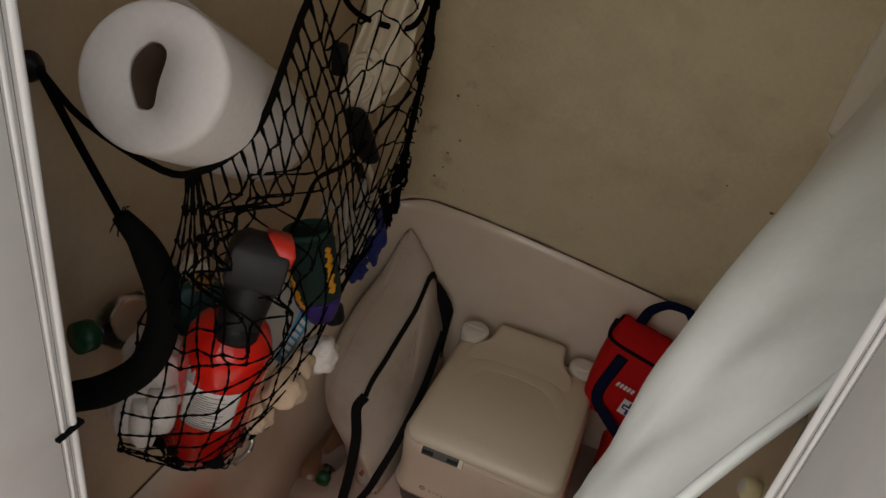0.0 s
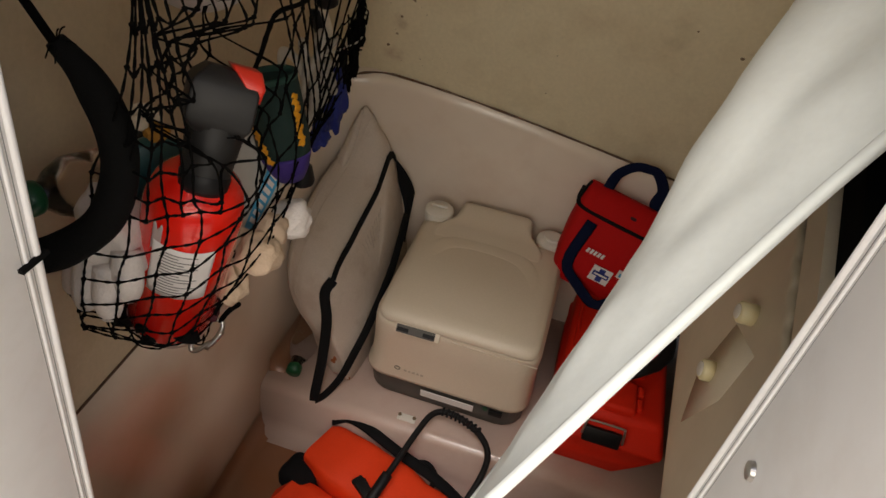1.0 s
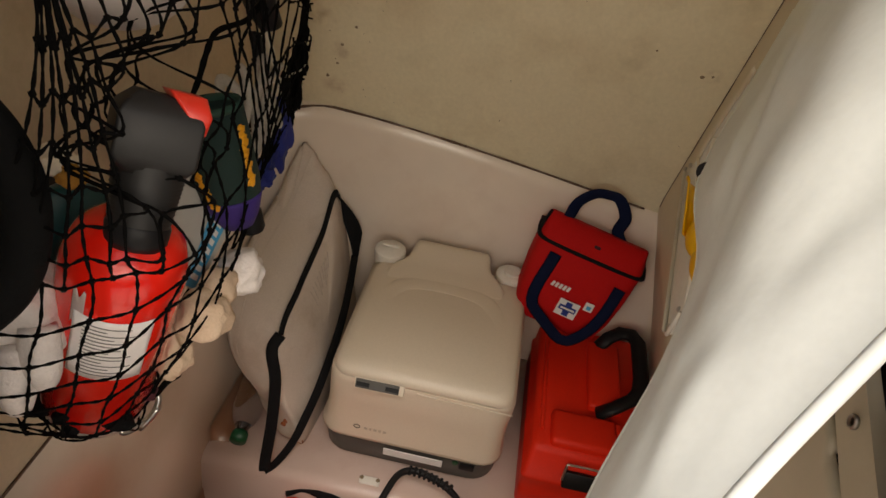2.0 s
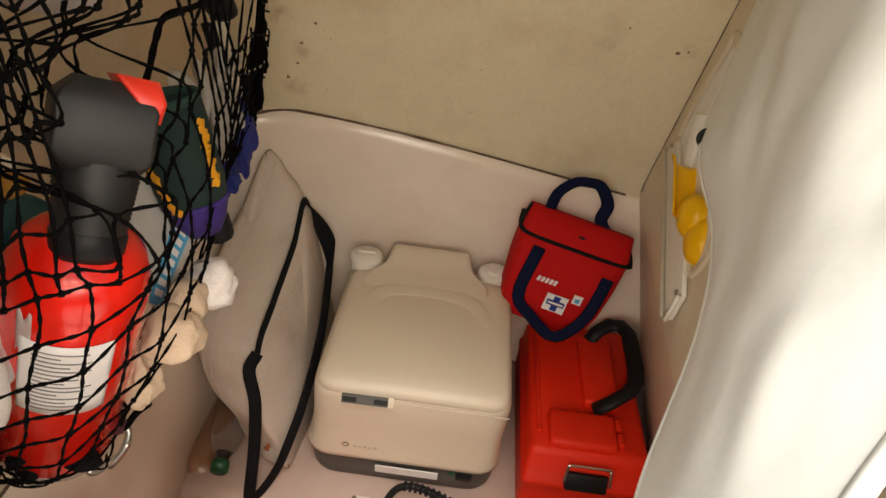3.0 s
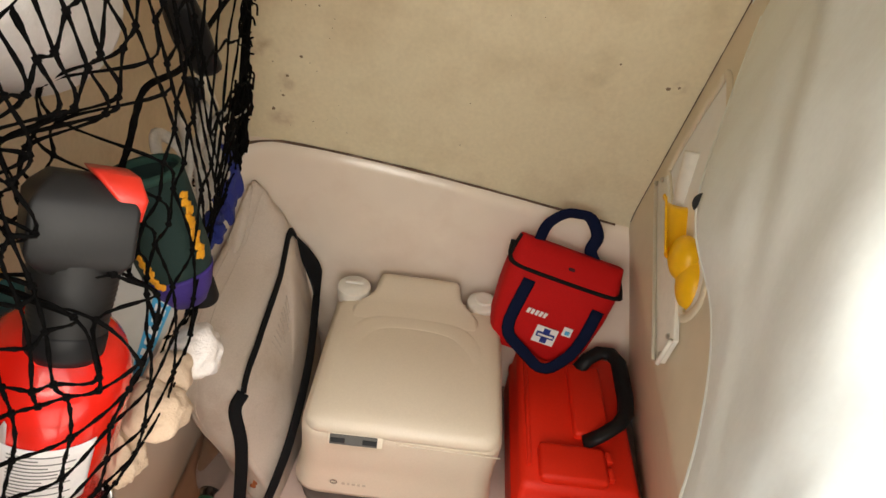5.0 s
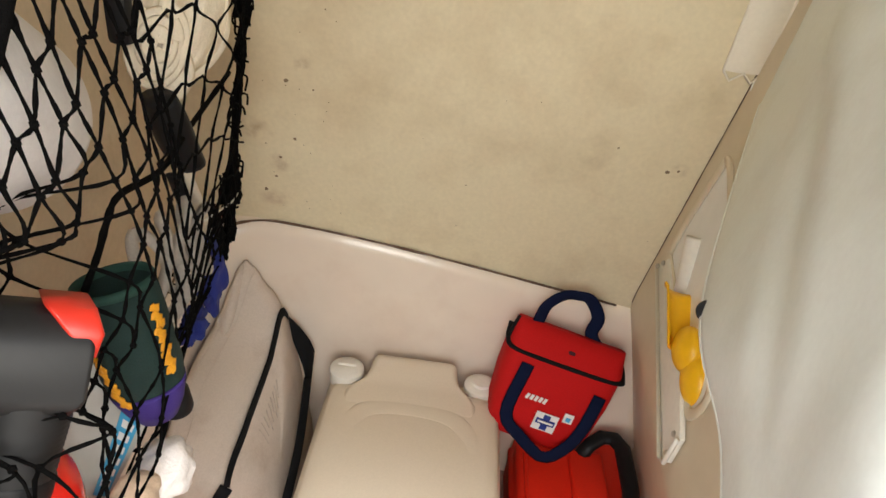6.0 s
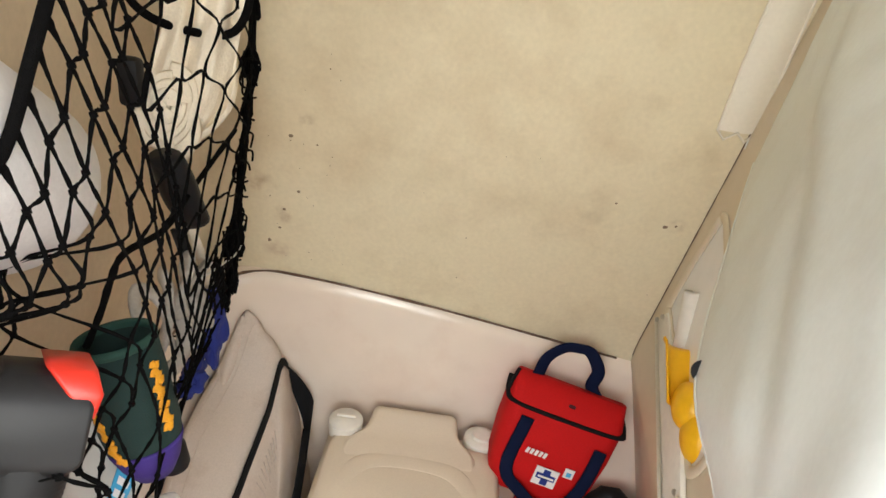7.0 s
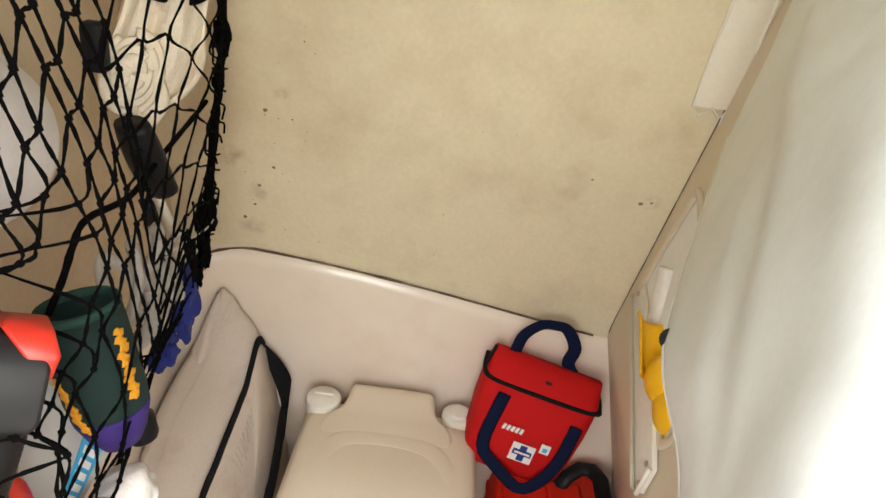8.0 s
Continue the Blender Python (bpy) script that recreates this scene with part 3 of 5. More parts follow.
    part("label", box(0.010, 0.0295, 0.048, 0.116, 0.003, 0.022, 0.001, 1, pose(0, 0, 0, 8)), WHITE_PRINT, t, "white paper label")
    part("valve_knob", box(0.115, 0.028, 0.052, 0.030, 0.008, 0.016, 0.003, 2), BLACK, t, "dark valve handle")
    part("green_mark", lathe([(0.0001, 0), (0.006, 0), (0.005, 0.002), (0.0001, 0.002)], 16, axis((0.092, 0.0300, 0.055), (0.092, -0.1, 0.06))), GREEN_CAP, t)
    return t


build_toilet()
latch = thing("hold_down_plate", pose(-0.062, -0.010, 0.0), "small clear hold-down plate with two rusty screws on the bench", "bracket")
part("plate", box(0, -0.004, 0.002, 0.040, 0.018, 0.004, 0.0015, 1), WHITE, latch)
for x in (-0.016, 0.016):
    part("screw", lathe([(0.0001, 0), (0.0042, 0), (0.0036, 0.002), (0.0001, 0.0026)], 14, pose(x, -0.001, 0.004)), MILDEW, latch, "rusty screw head")


# ---- cushion ----
def ring_path(points, steps=8):
    """A closed smooth ring through the points."""
    q = smooth_path(points[-2:] + points + points[:2], steps)
    return q[2 * steps:2 * steps + len(points) * steps]


def build_cushion():
    c = thing("boat_cushion", pose(0, 0, 0), "puffy beige canvas boat cushion with black webbing, standing beside the toilet", "cushion")
    wall_side = ring_path([Vector(p) for p in ((-0.320, 0.376, 0.474), (-0.370, 0.312, 0.378), (-0.386, 0.200, 0.326), (-0.388, 0.112, 0.258), (-0.370, 0.080, 0.168), (-0.332, 0.082, 0.082), (-0.296, 0.095, 0.010), (-0.320, 0.372, 0.010))])
    room_side = ring_path([Vector(p) for p in ((-0.256, 0.376, 0.366), (-0.260, 0.270, 0.338), (-0.262, 0.150, 0.306), (-0.262, 0.048, 0.274), (-0.248, 0.014, 0.172), (-0.224, 0.016, 0.085), (-0.206, 0.046, 0.010), (-0.198, 0.372, 0.010))])
    n = len(wall_side)

    def crumple(p, k=1.0):
        return k * Vector((1, 0.5, 1)) * (0.006 * noise.noise((9 * p.x, 9 * p.y, 9 * p.z)) + 0.0035 * noise.noise((30 * p.x, 24 * p.y, 24 * p.z)) - 0.009 * max(0.0, 1 - (p - Vector((-0.345, 0.06, 0.235))).length / 0.05) * abs(noise.noise((40 * p.x, 50 * p.y, 50 * p.z))) * 2)

    middle = (sum(wall_side, Vector()) + sum(room_side, Vector())) / (2 * n)

    def boxing(u, j):
        a, b = wall_side[j % n], room_side[j % n]
        p = a.lerp(b, u)
        out = p - middle
        out.x = 0
        return p + out.normalized() * 0.013 * math.sin(math.pi * u) * (0.0 if p.z < 0.02 else 1.0) + crumple(p, math.sin(math.pi * min(1, 0.1 + 0.8 * u)))

    def face(ring, u, j, k, bulge):
        mid = sum(ring, Vector()) / n
        p = boxing(u, j).lerp(mid, k)
        return p + Vector((bulge * (1 - (1 - k) ** 2.4), 0, 0)) + crumple(p, 0.7 * k)

    loops = [[face(wall_side, 0, j, k, -0.012) for j in range(n)] for k in (0.94, 0.8, 0.6, 0.4, 0.2, 0.07)]
    loops += [[boxing(i / 12, j) for j in range(n)] for i in range(13)]
    loops += [[face(room_side, 1, j, k, 0.030) for j in range(n)] for k in (0.05, 0.12, 0.22, 0.36, 0.5, 0.66, 0.82, 0.95)]
    pad = part("pad", rings(loops), CANVAS, c)
    for u in (0.10, 0.30):
        part("seam", tube([boxing(u, j) * 1.0 + Vector((0.0006, -0.0004, 0.0008)) for j in range(0, 40)], 0.0009, 5, steps=0), CANVAS, pad, "stitched seam")
    edge = [boxing(1, j) + Vector((0.002, -0.001, 0.004)) for j in range(0, 25)]
    part("edge_webbing", tube(edge, 0.0085, 8, 0.25, up=(1, 0, 0.8), steps=0), WEB, c, "black webbing strap")
    drop = [edge[-1], Vector((-0.268, 0.026, 0.257)), Vector((-0.254, 0.004, 0.205)), Vector((-0.255, -0.016, 0.112)), Vector((-0.260, -0.040, 0.030)), Vector((-0.259, -0.048, 0.008))]
    part("hanging_webbing", tube(drop, 0.0105, 8, 0.22, up=(0, -1, 0.1), steps=5), WEB, c, "black webbing strap")
    loop = [Vector((-0.259, -0.048, 0.008)), Vector((-0.243, -0.030, 0.014)), Vector((-0.222, 0.002, 0.042)), Vector((-0.203, 0.026, 0.10)), Vector((-0.190, 0.08, 0.15)), Vector((-0.187, 0.20, 0.21)), Vector((-0.202, 0.33, 0.26))]
    part("looped_webbing", tube(loop, 0.0105, 8, 0.22, up=(0.7, -0.6, 0.2), steps=5), WEB, c, "black webbing strap")
    a, b, d = edge[0] + Vector((0.002, -0.004, 0.004)), Vector((-0.204, 0.380, 0.290)), Vector((-0.209, 0.345, 0.165))

    def corner(u, v):
        p = a.lerp(b, u)
        q = a.lerp(d, 0.25 + 0.75 * u) + Vector((0.002, 0, 0))
        return p.lerp(q, v) + Vector((0.010, -0.004, 0.004)) * math.sin(math.pi * u)
    part("rear_webbing", sheet(corner, 10, 6, 0.003), WEB, c, "black webbing corner")
    for k in range(9):
        j, w = 7 + k, 0.16 + 0.05 * (k % 3)
        line = [face(room_side, 1, j, 0.20 + w * q / 4, 0.030) + Vector((0.0012, 0, 0.0004)) for q in range(5)]
        part("printed_bar", tube(line, 0.0009, 5, 0.4, steps=0), FAINT_INK, c)
    rust_mat = material("rust_tone", (0.35, 0.10, 0.03), 0.9, scale=90, grain=0.3)
    for k in range(7):
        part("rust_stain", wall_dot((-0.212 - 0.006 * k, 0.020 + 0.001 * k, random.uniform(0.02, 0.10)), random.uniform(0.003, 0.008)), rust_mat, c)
    return c


def wall_dot(p, r):
    bm = bmesh.new()
    bmesh.ops.create_icosphere(bm, subdivisions=1, radius=r)
    bmesh.ops.scale(bm, vec=(1, 0.25, 1), verts=bm.verts)
    bmesh.ops.translate(bm, vec=p, verts=bm.verts)
    return bm


build_cushion()


# ---- hard case and first aid bag ----
def build_case():
    c = thing("hard_case", pose(0.325, 0.21, 0.001), "bright red hard plastic case with black handle, lying on the bench", "case")
    def ring(z, x0, x1, y0, y1, r=0.012):
        return rrect(x0, x1, y0, y1, z, r, 3)
    shell = rings([ring(0, -0.100, 0.048, -0.192, 0.175), ring(0.006, -0.107, 0.058, -0.198, 0.185), ring(0.040, -0.107, 0.100, -0.194, 0.186), ring(0.070, -0.106, 0.132, -0.190, 0.186), ring(0.074, -0.109, 0.131, -0.193, 0.188), ring(0.082, -0.109, 0.130, -0.192, 0.188), ring(0.086, -0.105, 0.124, -0.187, 0.185),
                   ring(0.130, -0.103, 0.114, -0.172, 0.178), ring(0.141, -0.100, 0.108, -0.166, 0.172), ring(0.145, -0.092, 0.100, -0.158, 0.164)])
    body = part("shell", shell, RED_PLASTIC, c)
    part("lid_block", box(-0.008, -0.122, 0.149, 0.124, 0.080, 0.026, 0.010, 3), RED_PLASTIC, body)
    part("lid_rib", box(-0.086, 0.02, 0.1465, 0.008, 0.30, 0.009, 0.003, 2), RED_PLASTIC, body)
    part("grip_block", box(0.034, 0.036, 0.150, 0.068, 0.186, 0.022, 0.007, 3), RED_PLASTIC, body)
    for y in (-0.100, -0.135):
        part("hinge_block", box(0.060, y, 0.151, 0.012, 0.026, 0.014, 0.003, 2), RED_PLASTIC, body)
    bar = [(0.022, 0.118, 0.152), (0.040, 0.134, 0.172), (0.066, 0.150, 0.182), (0.088, 0.146, 0.186), (0.101, 0.120, 0.188), (0.100, 0.02, 0.188), (0.095, -0.018, 0.187), (0.078, -0.044, 0.184), (0.044, -0.068, 0.176), (0.018, -0.070, 0.154)]
    part("handle", tube(bar, 0.0160, 8, 0.62, up=(0, 0, 1), steps=0), BLACK, c, "black plastic carrying handle")
    m = pose(0.004, -0.187, 0.100, -24, 0, 0)
    lt = part("latch", box(0.0, -0.004, -0.004, 0.076, 0.012, 0.034, 0.004, 2, m), BLACK, c, "black latch")
    part("latch_wire", tube([(-0.036, -0.198, 0.100), (-0.033, -0.189, 0.128), (-0.026, -0.187, 0.133), (0.036, -0.187, 0.133), (0.042, -0.189, 0.128), (0.045, -0.198, 0.100)], 0.0024, 8, steps=3), STEEL, lt, "steel latch wire")
    return c


build_case()


def build_bag():
    turn = pose(0, 0, 0, -13, 12.5, -3)
    m = Matrix.Translation(Vector((0.267, 0.290, 0.404)) - turn @ Vector((0, -0.045, 0.172))) @ turn @ Matrix.Diagonal((0.96, 1.0, 0.87, 1.0))
    b = thing("first_aid_bag", m, "red nylon first aid bag with navy straps above the case", "bag")
    def rr(z, w, d, dy=0.0, r=0.03):
        return rrect(-w / 2, w / 2, -d / 2 + dy, d / 2 + dy, z, r, 5)
    loops = [rr(0.0, 0.150, 0.06, 0.0, 0.02), rr(0.012, 0.185, 0.088), rr(0.06, 0.205, 0.104), rr(0.13, 0.220, 0.104), rr(0.185, 0.226, 0.094, 0.002), rr(0.205, 0.226, 0.080, 0.000, 0.025), rr(0.232, 0.222, 0.046, 0.002, 0.02), rr(0.250, 0.216, 0.020, 0.004, 0.009)]
    loops = [[Vector(p) + Vector((0, -1, 0)) * 0.007 * noise.noise((p[0] * 14, p[1] * 14, p[2] * 14)) for p in l] for l in loops]
    body = part("body", rings(loops), RED_CLOTH, b)
    part("zip", tube([(-0.112, 0.022, 0.222), (-0.114, -0.018, 0.204), (-0.098, -0.041, 0.199), (0.0, -0.045, 0.198), (0.098, -0.041, 0.199), (0.114, -0.018, 0.204), (0.112, 0.022, 0.222)], 0.0065, 8, 0.5, up=(0, -1, 0.4), steps=4), WEB, b, "black zip")
    part("zip_binding", tube([(-0.115, -0.012, 0.200), (-0.113, -0.006, 0.225), (-0.107, 0.004, 0.250)], 0.007, 8, 0.5, up=(-1, 0, 0), steps=4), WEB, b)
    strap = [(-0.070, -0.053, 0.182), (-0.073, -0.057, 0.140), (-0.076, -0.062, 0.085), (-0.066, -0.064, 0.052), (-0.040, -0.066, 0.034), (0.006, -0.069, 0.006), (0.022, -0.070, 0.004), (0.038, -0.070, 0.012), (0.062, -0.066, 0.050), (0.074, -0.061, 0.100), (0.078, -0.054, 0.165)]
    part("front_strap", tube(strap, 0.0125, 8, 0.16, up=(0, -1, 0), steps=2), NAVY, b, "navy webbing strap")
    inv = m.inverted()
    loop = [inv @ Vector(p) for p in ((0.207, 0.345, 0.425), (0.214, 0.356, 0.458), (0.224, 0.362, 0.484), (0.250, 0.366, 0.505), (0.275, 0.366, 0.508), (0.298, 0.366, 0.502), (0.318, 0.362, 0.468), (0.312, 0.358, 0.436), (0.328, 0.350, 0.412), (0.345, 0.338, 0.396))]
    part("carry_loop", tube(loop, 0.0125, 8, 0.16, up=(0.3, -1, -0.3), steps=5), NAVY, b, "navy webbing carrying loop")
    def patch(x, z, w, h, mat, name, y=-0.0590, tilt=0.0):
        part(name, box(0, 0, 0, w, 0.0016, h, 0, 1, pose(x, y, z, 0, tilt, 0)), mat, b)
    patch(0.002, 0.074, 0.044, 0.040, WHITE_PRINT, "printed_patch", -0.0590)
    patch(0.002, 0.074, 0.013, 0.034, BLUE_PRINT, "printed_cross", -0.0605)
    patch(0.002, 0.075, 0.036, 0.012, BLUE_PRINT, "printed_cross", -0.0605)
    patch(0.002, 0.075, 0.030, 0.004, WHITE_PRINT, "printed_bar", -0.0620)
    patch(0.040, 0.098, 0.018, 0.021, WHITE_PRINT, "printed_patch", -0.0580)
    patch(0.040, 0.096, 0.009, 0.009, CYAN_PRINT, "printed_patch", -0.0592)
    for k in range(5):
        patch(-0.048 + 0.0085 * k, 0.118, 0.0055, 0.012, WHITE_PRINT, "printed_bar", -0.0575, 12)
    part("pull", box(0.004, -0.026, 0.222, 0.014, 0.006, 0.008, 0.002, 1), MAROON, b)
    return b


build_bag()

# ---- small things on the bench and in the well ----
def bottle(m, cap_mat, label, r=0.030, h=0.15, water=False):
    b = thing("plastic_bottle", m, label, "bottle")
    prof = [(0.0001, 0), (r * 0.85, 0), (r, 0.006), (r, h * 0.28), (r * 0.94, h * 0.33), (r, h * 0.38), (r, h * 0.62), (r * 0.75, h * 0.78), (r * 0.42, h * 0.90), (r * 0.40, h)]
    part("body", lathe(prof + [(0.0001, h)], 28), CLEAR, b, "clear crinkled plastic")
    part("cap", lathe([(0.0001, h - 0.004), (r * 0.52, h - 0.004), (r * 0.54, h), (r * 0.53, h + 0.014), (0.0001, h + 0.016)], 24), cap_mat, b, "ribbed green screw cap")
    return b


bottle(axis((-0.352, 0.155, 0.031), (-0.334, 0.03, 0.024)), GREEN_CAP, "clear plastic bottle with green cap lying beside the cushion")
bottle(axis((0.20, -0.16, -0.092), (0.27, -0.075, -0.090)), GREEN_CAP, "clear plastic bottle lying in the footwell", 0.03, 0.13)
can = thing("spray_can", axis((0.245, -0.13, -0.089), (0.285, -0.072, -0.085)), "dark navy spray can lying in the footwell", "can")
part("can_body", lathe([(0.0001, 0), (0.029, 0), (0.031, 0.004), (0.031, 0.11), (0.026, 0.122), (0.0001, 0.124)], 28), NAVY_PLASTIC, can)
part("can_cap", lathe([(0.0001, 0.118), (0.022, 0.118), (0.022, 0.142), (0.0001, 0.145)], 24), GREEN_CAP, can)


def build_jacket():
    j = thing("life_jacket", pose(-0.078, -0.160, -0.121, 0, 0, -17), "bright orange life jacket with black trim folded in the footwell", "life jacket")
    def pillow(w, d, h, notch=0.0, seed=0):
        loops = []
        for i in range(25):
            u = i / 24
            x = -w / 2 + w * u
            e = max(0.02, math.sin(math.pi * min(1, max(0, u))) ** 0.15)
            ring = []
            for k in range(20):
                a = 2 * math.pi * k / 20
                cy, cz = math.cos(a), math.sin(a)
                p = Vector((x, d / 2 * e * math.copysign(abs(cy) ** 0.4, cy), h / 2 + h / 2 * e * math.copysign(abs(cz) ** 0.45, cz)))
                p += 0.006 * Vector((noise.noise((p.x * 18 + seed, p.y * 18, 1)), noise.noise((p.x * 18, p.y * 18 + seed, 5)), noise.noise((p.x * 20 + seed, p.y * 20, 9))))
                ring.append(p)
            loops.append(ring)
        return rings(loops)
    a = pillow(0.34, 0.13, 0.085, seed=1)
    bmesh.ops.translate(a, vec=(0.0, 0.012, 0.012), verts=a.verts)
    part("upper_panel", a, ORANGE, j)
    b = pillow(0.42, 0.13, 0.060, seed=4)
    bmesh.ops.transform(b, matrix=pose(0.045, -0.128, 0.005, 0, 0, -6), verts=b.verts)
    part("lower_panel", b, ORANGE, j)
    part("inner_lining", box(-0.150, -0.050, 0.030, 0.08, 0.075, 0.058, 0.02, 3), WEB, j, "black inner lining")
    part("trim", tube([(-0.165, 0.07, 0.075), (-0.12, 0.088, 0.096), (0.0, 0.084, 0.092), (0.10, 0.082, 0.088), (0.19, 0.075, 0.066)], 0.012, 8, 0.6, steps=6), WEB, j, "black edge trim")
    part("buckle_strap", tube([(-0.02, -0.02, 0.106), (0.03, -0.045, 0.108), (0.09, -0.075, 0.098), (0.15, -0.10, 0.075)], 0.011, 8, 0.3, steps=5), WEB, j, "black strap")
    part("buckle", box(0.005, -0.03, 0.108, 0.05, 0.024, 0.012, 0.004, 2, pose(0, 0, 0, 0, 0, -18)), BLACK, j, "black buckle")
    part("side_loop", tube([(0.03, 0.075, 0.085), (0.055, 0.10, 0.088), (0.085, 0.095, 0.082), (0.095, 0.07, 0.078)], 0.006, 8, steps=5), WEB, j)
    return j


build_jacket()
handle = thing("bow_handle", pose(0, 0, 0), "black bow-shaped carrying handle with ribbed grip on the bench", "handle")
part("bow", tube([(-0.080, -0.270, -0.010), (-0.060, -0.205, 0.020), (-0.040, -0.130, 0.036), (-0.022, -0.060, 0.048), (-0.008, -0.022, 0.052), (0.015, -0.006, 0.052), (0.052, -0.010, 0.052), (0.095, -0.030, 0.050), (0.122, -0.062, 0.046), (0.124, -0.105, 0.036), (0.105, -0.170, 0.010), (0.085, -0.230, -0.030)], 0.0065, 10, steps=6), BLACK, handle)
for k in range(9):
    f = k / 8
    p = Vector((0.012 + 0.080 * f, -0.006 - 0.020 * f * f, 0.052))
    part("grip_rib", lathe([(0.0085, -0.0025), (0.0098, 0.0), (0.0085, 0.0025)], 12, axis(p, p + Vector((1, -0.45 * f, 0)))), BLACK, handle)
part("socket", tube([(-0.078, -0.262, -0.006), (-0.060, -0.205, 0.020), (-0.050, -0.168, 0.030)], 0.011, 10, steps=4), BLACK, handle)

# ---- holders on the side panel ----
def panel_pt(y, z, off=0.0):
    return Vector((right_x(y, z) - off, y, z))


def build_holder():
    h = thing("wall_holder", pose(0, 0, 0), "cream plastic holder plate screwed to the side panel", "holder")
    corners = [panel_pt(0.352, 0.600, 0.006), panel_pt(0.318, 0.634, 0.006), panel_pt(0.071, 0.582, 0.010), panel_pt(0.0, 0.548, 0.010), panel_pt(0.004, 0.500, 0.010), panel_pt(0.022, 0.490, 0.010)]
    bm = rings([corners, [p + Vector((0.008, 0, 0)) for p in corners]])
    bmesh.ops.bevel(bm, geom=bm.edges[:], offset=0.002, segments=2, profile=0.5, affect="EDGES")
    part("plate", bm, WHITE, h)
    part("plate_lip", tube([corners[3] + Vector((-0.003, 0, 0)), corners[4] + Vector((-0.003, 0, 0)), corners[5] + Vector((-0.003, 0, 0)), corners[0] + Vector((-0.001, 0, 0))], 0.0035, 8, steps=1), WHITE, h, "raised white lip")
    for y, z in ((0.338, 0.606), (0.318, 0.624), (0.020, 0.538), (0.014, 0.508)):
        p = panel_pt(y, z, 0.010)
        part("screw", lathe([(0.0001, 0), (0.0045, 0), (0.004, 0.002), (0.0001, 0.0028)], 14, axis(p, p + Vector((-1, -0.3, 0.2)))), STEEL, h, "small steel screw")
    return h


build_holder()
tubeholder = thing("white_tube", axis((0.394, 0.205, 0.575), (0.398, 0.262, 0.712)), "white plastic tube standing in the side pocket", "tube")
part("tube_wall", lathe([(0.013, 0), (0.0165, 0), (0.0165, 0.140), (0.015, 0.144), (0.013, 0.140), (0.013, 0)], 28), WHITE, tubeholder)
pump = thing("yellow_float", pose(0, 0, 0), "bright yellow plastic float tucked in the side pocket", "float")
scoop = stand((0.374, 0.100, 0.622), (0.006, 0.078, 0.052), (-0.35, -0.80, 0.50))


def scoop_point(u, v):
    a = math.pi * (0.92 + 1.16 * u)
    r = 0.030 + 0.004 * v + (0.003 if v > 0.94 else 0.0)
    return scoop @ Vector((r * math.cos(a), r * math.sin(a), 0.092 * v))


part("sleeve", sheet(scoop_point, 24, 16, 0.003), YELLOW, pump, "open yellow half sleeve")
for x, y, z, r, k in ((0.372, 0.098, 0.618, 0.033, 1.0), (0.380, 0.064, 0.597, 0.031, 1.2)):
    bm = bmesh.new()
    bmesh.ops.create_icosphere(bm, subdivisions=4, radius=r)
    bmesh.ops.scale(bm, vec=(0.62, 1.0, k), verts=bm.verts)
    bmesh.ops.rotate(bm, matrix=Matrix.Rotation(radians(-40), 3, "X"), verts=bm.verts)
    bmesh.ops.translate(bm, vec=(x, y, z), verts=bm.verts)
    part("lobe", bm, YELLOW, pump, "rounded yellow lobe")
PEG = material("pale_yellow_plastic", (0.86, 0.76, 0.46), 0.35, scale=120)
for y, z, r, l in ((-0.228, 0.600, 0.0135, 0.016), (-0.226, 0.701, 0.013, 0.02)):
    peg = thing("cream_peg", axis(panel_pt(y, z), panel_pt(y, z) + Vector((-1, -0.1, 0.1))), "short cream plastic peg on the side panel", "peg", "pegs on the side panel")
    part("peg_body", lathe([(0.0001, 0), (r, 0), (r, l - 0.003), (r - 0.003, l), (0.0001, l)], 24), PEG, peg)
    part("peg_face", lathe([(0.0001, l), (r - 0.004, l), (r - 0.005, l + 0.001), (0.0001, l + 0.001)], 24), WHITE, peg)
vent = thing("pocket_plate", pose(0, 0, 0), "cream plastic pocket plate on the side panel", "holder")
pc = [panel_pt(-0.20, 0.66, 0.0012), panel_pt(-0.29, 0.70, 0.0012), panel_pt(-0.29, 0.62, 0.0012), panel_pt(-0.245, 0.515, 0.0012), panel_pt(-0.19, 0.56, 0.0012)]
part("plate", rings([pc, [p + Vector((0.006, 0, 0)) for p in pc]]), PANEL, vent)
scr = thing("brass_screw_eye", axis(panel_pt(-0.382, 0.772, -0.002), panel_pt(-0.382, 0.772, 0.1)), "worn metal stud in the post", "stud")
part("stud_ring", lathe([(0.0035, 0.0), (0.006, 0.0), (0.0066, 0.002), (0.005, 0.004), (0.0035, 0.002)], 18), STEEL, scr)
part("stud_hole", lathe([(0.0001, 0.0), (0.0046, 0.0), (0.0046, 0.002), (0.0001, 0.002)], 14), MILDEW, scr)
mark = thing("wall_pin", axis(panel_pt(0.010, 0.535, 0.0), panel_pt(0.034, 0.538, 0.003)), "thin dark pin in the side panel", "pin")
part("pin", lathe([(0.0001, -0.004), (0.0014, 0), (0.0014, 0.026), (0.0001, 0.027)], 8), BLACK, mark)


